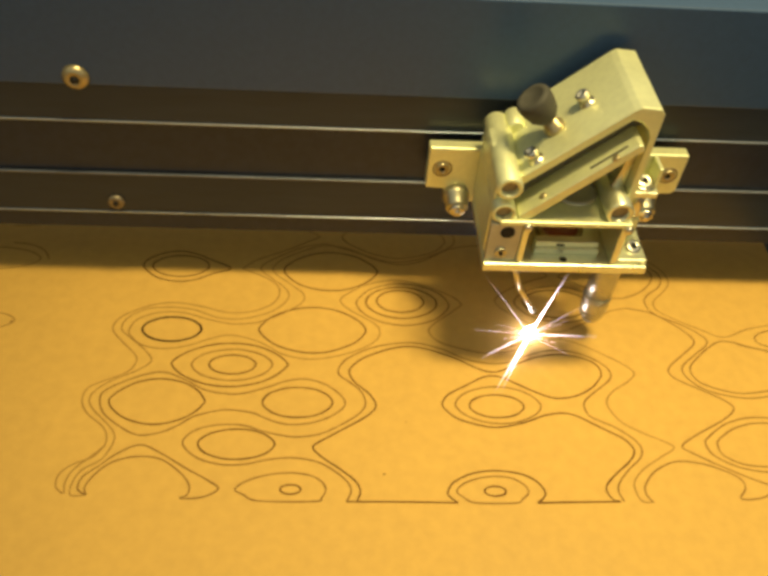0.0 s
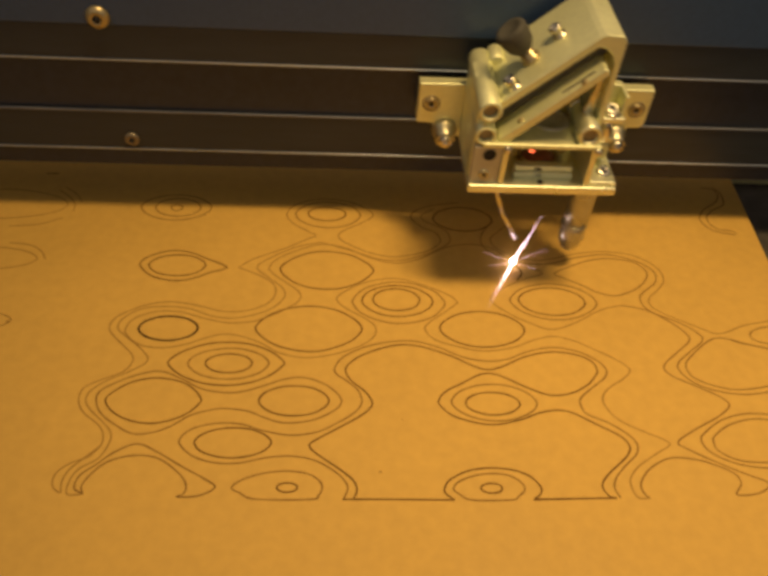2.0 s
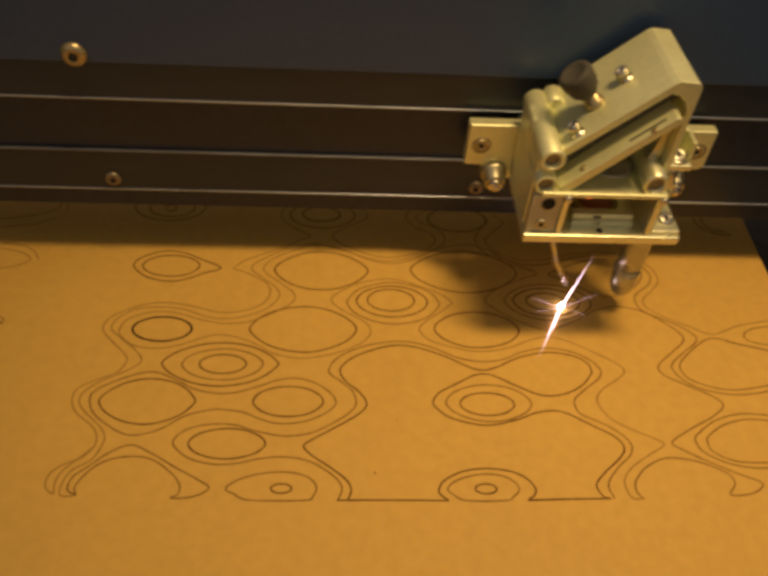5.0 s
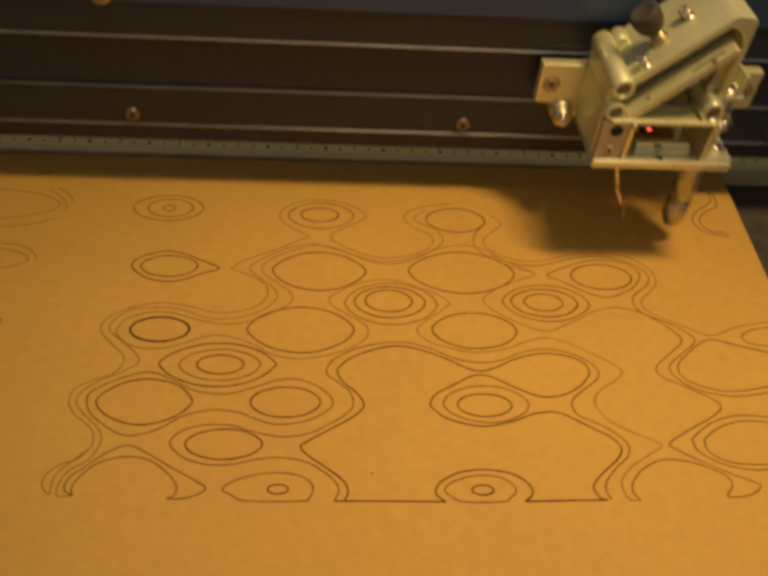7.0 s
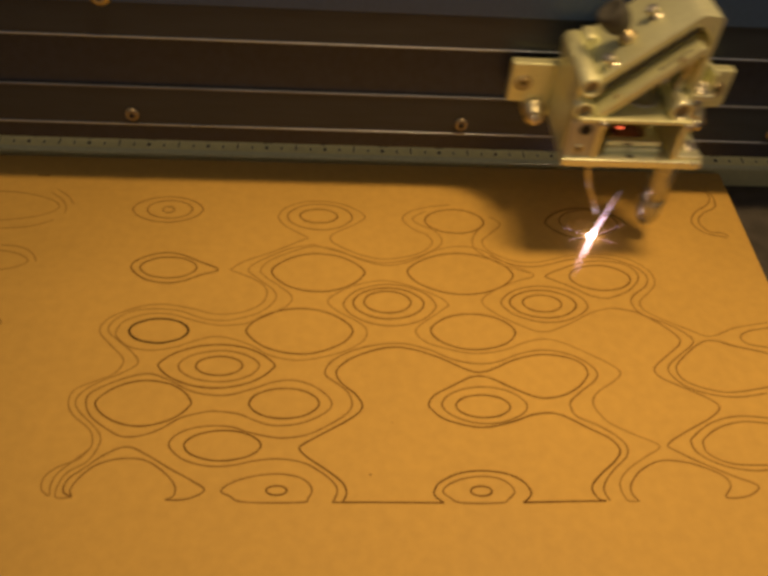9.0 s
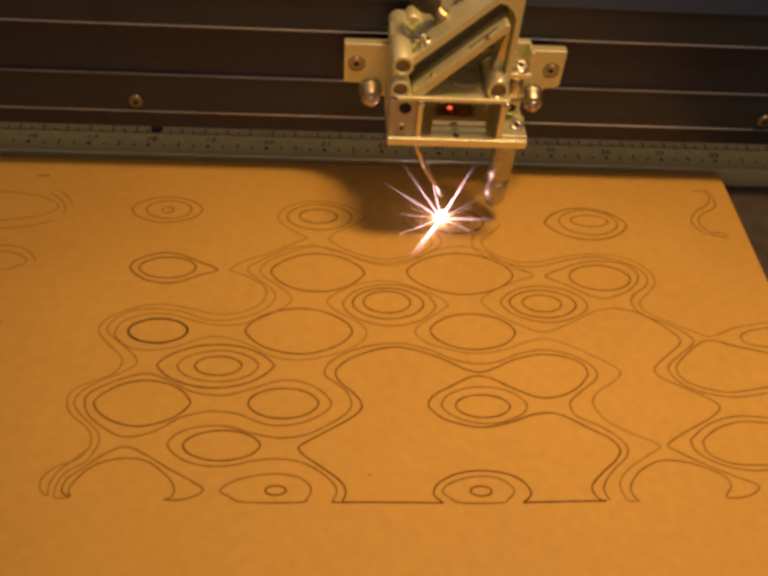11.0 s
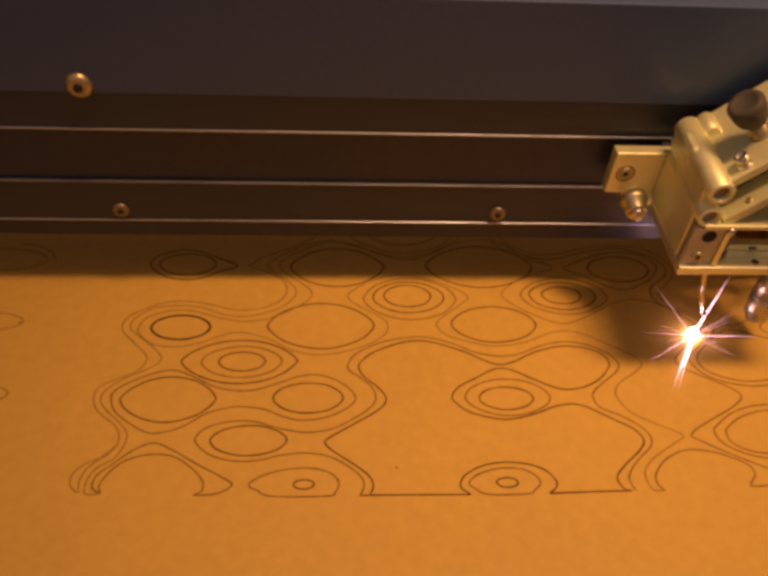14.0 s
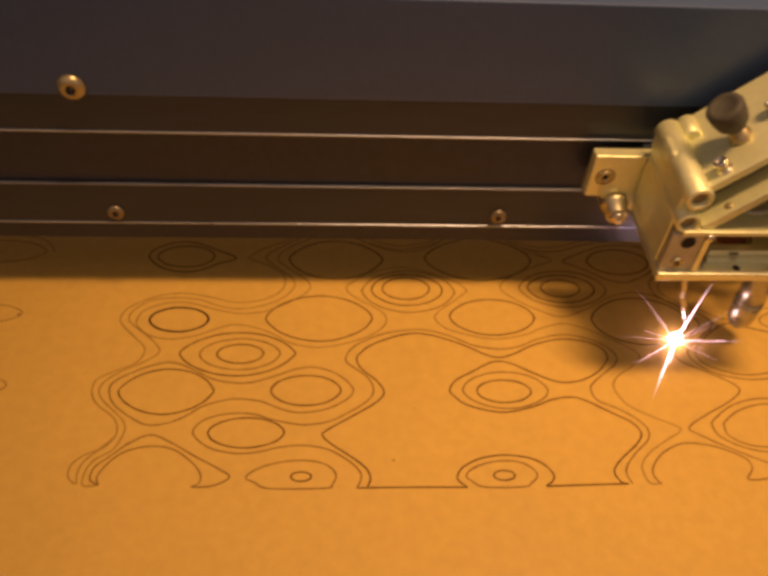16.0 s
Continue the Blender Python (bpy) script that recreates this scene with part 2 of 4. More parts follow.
def ribbon(points, tone, closed=False):
    """A low ridge of charred board along a polyline (mm)."""
    bm = BM()
    n = len(points)
    rows = []
    for i, p in enumerate(points):
        a = points[(i - 1) % n] if closed else points[max(i - 1, 0)]
        b = points[(i + 1) % n] if closed else points[min(i + 1, n - 1)]
        d = Vector((b[0] - a[0], b[1] - a[1]))
        d = d.normalized() if d.length > 1e-6 else Vector((1, 0))
        w = HALF[tone] * (1.0 + 0.30 * noise.noise(Vector((p[0] * 0.35, p[1] * 0.35, 3.0))))
        s = Vector((-d.y, d.x)) * w
        rows.append((bm.verts.new((p[0] + s.x, p[1] + s.y, 0.01)), bm.verts.new((p[0], p[1], 0.07)), bm.verts.new((p[0] - s.x, p[1] - s.y, 0.01))))
    for i in range(n if closed else n - 1):
        a, b = rows[i], rows[(i + 1) % n]
        bm.faces.new((a[0], a[1], b[1], b[0]))
        bm.faces.new((a[1], a[2], b[2], b[1]))
    return bm


def spline(points, closed=False, steps=6):
    out = []
    n = len(points)
    for i in range(n if closed else n - 1):
        idx = [(i + k) % n if closed else min(max(i + k, 0), n - 1) for k in (-1, 0, 1, 2)]
        p = [Vector(points[k]) for k in idx]
        for s in range(steps):
            t = s / steps
            v = 0.5 * (2 * p[1] + (p[2] - p[0]) * t + (2 * p[0] - 5 * p[1] + 4 * p[2] - p[3]) * t * t + (3 * p[1] - p[0] - 3 * p[2] + p[3]) * t ** 3)
            out.append((v.x, v.y))
    if not closed:
        out.append(tuple(points[-1]))
    return out


def flow(points, tone, closed=False):
    return part("burnt_line", ribbon(spline(points, closed), tone, closed), BURNT[tone], board)


def loop_points(cx, cy, rx, ry, point, n=64):
    """An ellipse drawn out to a point at both ends, a little uneven as the cut is."""
    out = []
    for k in range(n):
        a = 2 * math.pi * k / n
        s = math.sin(a)
        wob = 1 + 0.02 * noise.noise(Vector((cx + 2 * math.cos(a), cy + 2 * s, 1.0)))
        out.append((cx + rx * wob * math.cos(a), cy + ry * wob * s * abs(s) ** point))
    return out


# closed loops: centre, half width, half depth (mm), pointedness, tone
FRONT_LOOPS = (
    (-101.7, -14.8, 7.6, 3.9, 0.0, 'dark'),
    (-101.8, -14.9, 13.2, 6.4, 0.1, 'mid'),
    (-102.5, -14.8, 19.2, 9.0, 0.45, 'dark'),
    (-123.7, -29.7, 14.9, 8.6, 0.35, 'dark'),
    (-79.5, -29.5, 11.2, 5.8, 0.1, 'dark'),
    (-97.3, -45.1, 11.6, 5.3, 0.1, 'dark'),
    (-123.8, 0.0, 10.0, 5.4, 0.1, 'black'),
    (-75.8, 0.8, 18.5, 10.2, 0.3, 'dark'),
    (-44.8, 14.9, 8.5, 5.3, 0.05, 'dark'),
    (-44.4, 14.3, 12.8, 7.5, 0.1, 'dark'),
    (-44.0, 13.6, 16.6, 10.0, 0.15, 'mid'),
    (-15.2, -30.1, 8.9, 4.4, 0.05, 'dark'),
)
MIDDLE_LOOPS = (
    (-14.6, -29.6, 14.0, 7.2, 0.2, 'mid'),
    (12.5, 15.2, 12.3, 6.8, 0.1, 'dark'),
    (13.1, 15.2, 16.1, 8.9, 0.2, 'mid'),
    (-70.2, 29.3, 17.3, 9.8, 0.3, 'dark'),
    (-125.3, 30.4, 10.2, 5.4, 0.05, 'dark'),
    (-130.3, 62.5, 2.2, 1.8, 0, 'mid'),
    (-129.8, 62.7, 8.8, 5.3, 0.05, 'mid'),
    (-130.5, 62.7, 13.6, 7.6, 0.15, 'mid'),
    (-70.8, 60.7, 7.5, 4.1, 0.05, 'dark'),
    (-70.3, 60.3, 12.9, 7.7, 0.1, 'mid'),
    (-16.2, 59.4, 12.0, 7.1, 0.1, 'dark'),
    (-80.0, -60.2, 3.0, 1.5, 0, 'dark'),
)
OUTER_LOOPS = (
    (-19.4, -60.4, 3.2, 1.6, 0, 'dark'),
    (-198.8, 62.6, 26.0, 8.6, 0.1, "faint"),
    (-194.5, 32.4, 18.0, 5.7, 0.1, "faint"),
    (-190.1, 2.5, 13.0, 4.2, 0.1, "faint"),
    (-182.9, -27.4, 9.0, 3.5, 0.1, "faint"),
)
# loops that the beam cuts during the shot: as above, then the seconds from and to which it cuts
FRESH = (
    (-14.9, 1.5, 15.1, 8.2, 0.2, 'dark', 0.0, 1.5),
    (-16.5, 30.0, 20.2, 10.8, 0.3, 'dark', 1.7, 4.0),
    (12.2, 15.4, 7.2, 4.2, 0.05, 'dark', 4.2, 5.0),
    (37.0, 29.1, 11.8, 6.6, 0.1, 'dark', 5.3, 6.85),
    (40.0, 61.6, 7.8, 3.4, 0.05, 'mid', 9.3, 9.8),
    (39.4, 60.7, 12.2, 7.6, 0.1, 'mid', 7.1, 8.15),
    (38.2, 59.8, 17.1, 9.6, 0.4, 'dark', 8.4, 9.2),
    (-15.5, 60.8, 5.9, 3.4, 0, 'dark', 10.55, 11.1),
    (-45.4, 49.8, 14.8, 8.3, 0.2, 'mid', 11.65, 13.36),
    (38.2, -0.1, 17.6, 10.8, 0.2, 'dark', 13.95, 16.0),
)
for cx, cy, rx, ry, point, tone in FRONT_LOOPS + MIDDLE_LOOPS + OUTER_LOOPS:
    part("burnt_loop", ribbon(loop_points(cx, cy, rx, ry, point), tone, True), BURNT[tone], board)
# flowing lines, one control point every centimetre or so (mm)
flow([(-88.5, -36), (-82.3, -37.9), (-74.7, -37.2), (-68.6, -34.6), (-64.5, -30.8), (-65.4, -27), (-70.5, -22.6), (-77, -20.4), (-83.3, -21.2), (-89.5, -23.8), (-97.1, -26.4), (-103.3, -26.5), (-109.7, -25), (-116.4, -21.2), (-123.2, -18.4), (-129.2, -19.4), (-135.6, -22.4), (-140.9, -26.3), (-141.4, -30), (-139.1, -34.6), (-133.7, -39), (-127.9, -42.1), (-122.1, -41.7), (-116.6, -39.2), (-111.3, -35.3), (-104, -33), (-99.5, -32.8), (-93.3, -33.8)], 'mid', True)
flow([(-138.8, 29.9), (-136.6, 34.5), (-129.1, 37.9), (-121.8, 37.3), (-114.1, 33.6), (-107.1, 29.7), (-113.2, 26.8), (-118.9, 23.7), (-124.9, 22.5), (-133, 24.3)], 'dark', True)
flow([(16.1, 29.6), (23.5, 33.8), (31.9, 37.2), (39.9, 38.2), (48.3, 36.6), (52.1, 32.4), (51.5, 28), (46.7, 22.7), (40.2, 19.3), (36.3, 18.5), (31, 19.9), (24.5, 24.2), (18.5, 27.6)], 'mid', True)
flow([(-30.9, -60.4), (-28.6, -58), (-24, -56.2), (-18.7, -55.5), (-13.6, -56.2), (-10.2, -58.5), (-9.5, -60.9), (-11.6, -63), (-13.9, -64.2), (-25.6, -64.2), (-29.3, -62.3)], 'mid', True)
flow([(-96.1, -60.3), (-93.1, -57.6), (-86.9, -55.5), (-79.7, -54.8), (-73.9, -55.8), (-70.6, -58), (-69.7, -60.4), (-70.8, -62.8), (-72.8, -64), (-89, -63.9), (-93.4, -62)], 'mid', True)
flow([(-63.6, -64), (-47.9, -64), (-30.9, -64.2)], 'dark')
flow([(-30.9, -64.2), (-33.4, -62), (-33.4, -60.1), (-31.5, -57.5), (-26.1, -54.7), (-19.2, -53.6), (-11.8, -54.4), (-6.9, -56.7), (-4.5, -60.1), (-5, -62.3), (-7.3, -64.1)], 'dark')
flow([(-7.3, -64.1), (5.3, -63.8), (17.9, -63.6)], 'dark')
flow([(17.9, -63.6), (15.8, -63), (14.4, -60.1), (15.4, -57.6), (19.1, -54), (23.8, -50.1), (26.3, -46.2), (24.1, -42.1), (18, -38.2), (12.6, -34.7), (9.7, -33.2), (5.8, -32.5), (-0.1, -33.5), (-6, -35.9), (-14.2, -38), (-20.5, -37.7), (-28.1, -35.2), (-31.8, -31.9), (-32.9, -29.4), (-30.5, -25.7), (-24.5, -22.1), (-18.4, -18.6), (-14.2, -18), (-10.2, -19.4), (-4.9, -22.5), (2, -26), (6.8, -26.7), (12.8, -25.3), (18.5, -21.8), (22.4, -17.1)], 'dark')
flow([(22.4, -17.1), (22, -13.4), (18.4, -10.3), (11.8, -8.6), (5.8, -8.7), (-2.3, -11), (-9.6, -14.8), (-14.8, -16.4), (-19.7, -15), (-26.8, -10.9), (-35.8, -7.2), (-42.5, -6), (-49.3, -7.2), (-57.7, -10.9), (-62.3, -15.1), (-62.9, -18), (-61, -21.6), (-57, -25.4), (-54.6, -29.2), (-55, -32), (-58.6, -35.4), (-66.2, -40.3), (-72.6, -44.4), (-73.9, -46.3), (-71.2, -49.3), (-65.2, -53.7), (-60.8, -57.6), (-59.5, -60.9), (-60.5, -63.7)], 'dark')
flow([(-63.6, -64.2), (-62.2, -60.4), (-63.7, -57.2), (-67.4, -54), (-72.6, -51), (-80, -49.7), (-87.3, -50.4), (-94.4, -52.1), (-101.6, -52.1), (-108.4, -50), (-112.9, -46.1), (-113.1, -43.2), (-109.8, -40.1), (-103.4, -38.3), (-95.8, -38.4), (-89.6, -40.5), (-82, -42.2), (-77.5, -42.3), (-71.5, -41.1), (-65.5, -37.8), (-60.1, -33.9), (-57.8, -30.2), (-58.9, -25.4), (-62.6, -21.6), (-66.2, -18.6), (-66.4, -15.6), (-63.5, -11.4), (-56, -7.1), (-47.6, -4.8), (-39.1, -4.5), (-30.7, -7.1)], 'mid')
flow([(-30.7, -7.1), (-22.7, -11.3), (-14.4, -12.8), (-7.5, -11.7), (-0.2, -8.4), (8.7, -6.5), (17.1, -8.1), (23.2, -11.9), (25.7, -16), (24.1, -19.5), (19, -23.6), (14.5, -27.6), (13.8, -30.5), (15.2, -33.9), (21, -37), (26.2, -40.9), (28.8, -44.8), (27.7, -48.7), (23.3, -52.6), (19.4, -56.8), (18, -60.1), (19, -63.6)], 'mid')
flow([(28.1, -63.6), (24.7, -63.6), (23.4, -60.9), (23.7, -57.1), (27.4, -52.9), (34, -48.6), (39.3, -45.3), (37.8, -43.3), (31.5, -40.1), (25.2, -36.1), (22.2, -31.4), (21.8, -27.5), (24.8, -23.6), (30.9, -19.5), (33.9, -15.9), (30.9, -12.2), (24.1, -7.6), (16.3, -3.1), (9.6, -1.5), (2.3, -3.4), (-5.1, -6.7), (-15.6, -8.4), (-25.6, -6.2), (-32.2, -3.5), (-35.3, 0.9), (-33.4, 4.3), (-27.8, 9), (-22.4, 13.8)], 'faint')
flow([(-22.4, 13.8), (-25.3, 17.4), (-34, 22.1), (-44.8, 25.5), (-55.7, 23.3), (-62.9, 18.9), (-66.4, 14.7), (-62.8, 10.1), (-56.8, 6.1), (-52.8, 2.1), (-53.4, -2.8), (-59.4, -7.6), (-69.2, -11.1), (-77.4, -12.1), (-85.7, -10.1), (-90.9, -6.6), (-97.8, -3.5), (-104.5, -2.3), (-110.9, -4.2), (-117, -7), (-124.8, -8.6), (-132.3, -7.3), (-137.2, -3.1), (-138, -0.3), (-136.1, 4.1), (-129.2, 7.4), (-120.9, 7.5), (-112, 4.6), (-103.4, 2.7), (-95.1, 3.5)], 'faint')
flow([(-95.1, 3.5), (-86.9, 7.8), (-80.3, 13), (-79.7, 17.3), (-84.4, 22.1), (-90, 26.9), (-91.5, 30.1), (-88.8, 34.6), (-81.7, 39.3), (-72.5, 43), (-63.1, 41.2), (-53.8, 36.1), (-44.5, 33.5), (-35.1, 36.1), (-25.2, 42.3), (-15.3, 44.8), (-6.8, 42.9), (1, 36.6), (11.4, 30), (5.2, 26.8), (-4.8, 21.5), (-10.1, 16), (-6.3, 10.6), (1.9, 5), (10.2, 1.7), (19.7, 5.3), (30.1, 11.4), (37.9, 13.7)], 'faint')
flow([(37.9, 13.7), (46.7, 11.7), (54.3, 6), (58.9, 0.3), (58.5, -3.1), (52.9, -8), (46.6, -13.7), (47.5, -17.8), (54.7, -22.2), (61.8, -26.6), (64, -30.1), (59.2, -34.3), (49.4, -39.6), (42.4, -44.2), (44.8, -46.8), (52.1, -51.2), (60.1, -55.4), (66.6, -58.7), (62.3, -62), (55.2, -62.5), (57.8, -58.8), (56.9, -55.4), (51.7, -52.4), (46, -50.5), (38.3, -50), (31.1, -53.4), (26.9, -58), (26.3, -61.2), (27.7, -63.6)], 'mid')
flow([(-144.6, -62), (-147.2, -59.7), (-147.3, -55.8), (-144.2, -52.5), (-139.2, -50.1), (-136.5, -46.2), (-136.6, -42.5), (-138.8, -39), (-144.2, -34.6), (-146.8, -30.1), (-146.4, -25.4), (-142.5, -22.5), (-135.6, -18.9), (-133.2, -14.9), (-133.9, -11.5), (-138.9, -6.3), (-143.3, -1.1), (-143, 3.3), (-139.2, 7.2), (-131.5, 11), (-124.1, 12.1), (-114.5, 10.4), (-105.7, 7.9), (-97.3, 8.7), (-90.7, 12.3), (-88.4, 17.1), (-89.7, 21.9), (-95.4, 26.2), (-102.8, 29.6)], 'faint')
flow([(-102.8, 29.6), (-97.9, 34.3), (-87.3, 39.9), (-78.3, 45.6), (-74.9, 47.9), (-78.5, 50.6), (-84.4, 55.2), (-86.7, 60.4), (-83.1, 66.1), (-73.3, 69.8), (-61.3, 68.2), (-52.4, 61.6), (-56.4, 56.2), (-64.1, 51.1), (-66, 47.4), (-62.2, 43.4), (-53.7, 38.8), (-44.4, 36.9), (-32.9, 39.9), (-27.9, 43.6), (-26.1, 47.2), (-28.3, 51.4), (-33.1, 54.1), (-37.1, 59.8), (-34.5, 64.3), (-27.2, 67.6), (-16.9, 69.5)], 'faint')
flow([(-138.1, -62.3), (-142.5, -62.3), (-142.8, -58.1), (-141, -54.2), (-136.2, -50.6), (-134.1, -45), (-134.6, -41.6), (-137.5, -38.1), (-142.2, -33.7), (-144.6, -30.1), (-143.9, -26.3), (-139.5, -22.1), (-132.6, -18.1), (-128.3, -14), (-131.1, -9.4), (-136.9, -4.2), (-140.6, -0.4), (-139.9, 4), (-134.5, 8.6), (-126.3, 9.9), (-117.7, 9), (-108.8, 5.5), (-100.3, 5.2), (-90.4, 8.9), (-85.3, 14.8), (-86, 19.6), (-91.7, 25.1), (-96, 29.8), (-92.4, 34.5), (-81.8, 41.4), (-72.6, 44.1)], 'faint')
flow([(-72.6, 44.1), (-61.2, 39.9), (-50.1, 35.4), (-42.6, 35.1), (-33, 38.3), (-25.1, 43.1), (-22.2, 47.4), (-24.3, 53), (-31.8, 57.9), (-32.6, 61.4), (-27.4, 65.2)], 'faint')
flow([(-138.1, -62.3), (-139, -59.7), (-137.1, -55.7), (-133.1, -51.7), (-126.4, -49.7), (-119.1, -50.5), (-112.7, -54.9), (-109.5, -58.9), (-109.5, -62), (-111.4, -63.2), (-105.2, -62.8), (-100.9, -60.1), (-104.5, -57.3), (-111.5, -53.3), (-119.5, -48.4), (-125.8, -45.7), (-131.7, -48.4), (-137, -53.3), (-140.4, -56.5), (-140.9, -60.4), (-138.1, -62.3)], 'mid')
flow([(-1.4, 62.5), (2.4, 58.2), (-2.7, 52.2), (-6.2, 47.9), (-4, 42.4), (4.9, 37.2), (14.5, 37), (26.8, 40.6), (38.8, 42), (50.1, 39.9), (57.2, 33.4), (57.9, 26.8), (54, 21.7), (49.6, 17.3), (49.8, 13), (55.1, 8.8), (62.9, 4.3), (70.9, 0.7), (81.4, 4.8), (94.9, 7.7)], 'faint')
flow([(-4, 58), (-8.2, 52.9), (-10.2, 47.7), (-8.8, 42.3), (-1, 35.7), (6.1, 32.5), (10.6, 30.8)], 'faint')
flow([(-4.3, 39.9), (4.6, 35.1), (14.1, 34.6), (26.3, 38.4), (38.5, 40.4), (49.4, 37.2), (55.3, 31.5), (54.1, 25.5), (48, 20.3), (46.1, 16.5), (48.3, 11), (57.8, 5.6), (63.5, 0.4), (63.3, -3), (57.3, -7.9), (51.3, -13.6), (53.1, -19.2), (59.4, -23.6), (70.6, -25.7), (82.7, -24)], 'mid')
flow([(90.6, 83.1), (95.4, 82.4), (96.3, 78.4), (94.0, 73.9), (87.2, 68.8), (83.8, 63.8), (84.2, 59.3), (87.9, 55.4), (95.6, 53.5)], 'mid')
flow([(95.8, 83.8), (98.0, 79.4), (96.8, 72.3), (90.9, 68.5), (87.1, 64.4), (86.8, 60.2), (89.6, 56.5), (94.4, 56.0), (96.5, 54.1)], 'mid')
flow([(-144.3, -61.9), (-144.9, -58.5), (-143.7, -54.4), (-139.4, -49.6), (-136.2, -45.9)], 'faint')
flow([(-185.9, 81.8), (-181.1, 82)], 'dark')
flow([(-178, 71.5), (-173.2, 67.5), (-170.3, 63.4), (-169.7, 58.8)], 'faint')
flow([(-176, 73.4), (-170.7, 69.1), (-167.8, 64.7)], 'faint')
flow([(-191.5, 49.6), (-181, 51.1), (-172.9, 55)], 'faint')
flow([(-188.4, 40.5), (-181.4, 39.7), (-176.2, 36.7), (-173.4, 32.2)], 'faint')
flow([(92.3, -7.4), (80.1, -4.1), (72, -1.3), (66.2, -2.5), (57.8, -9.2), (54.1, -14), (55.7, -19.2), (63.1, -22.7), (71.3, -23.7), (87, -20.9)], 'mid')
flow([(97.4, 5.6), (86.5, 3.5), (82.2, 0.5), (84.2, -2.7), (93.4, -4.5)], 'mid')
flow([(92.2, -7.6), (85, -5.3), (78.4, -3.7), (74.4, -2.2)], 'mid')
flow([(80.9, -36.4), (70.5, -35.4), (61.4, -37.7), (55.2, -41.8), (54, -44), (54.8, -47.7), (61.6, -51.1), (75, -51.5)], 'mid')
flow([(81.7, -34.3), (69.6, -33.3), (59.6, -35.8), (51.8, -41.1), (50.2, -43.6), (51.6, -47.7), (58.2, -51.7), (67.1, -53.4), (74.4, -52.8)], 'mid')
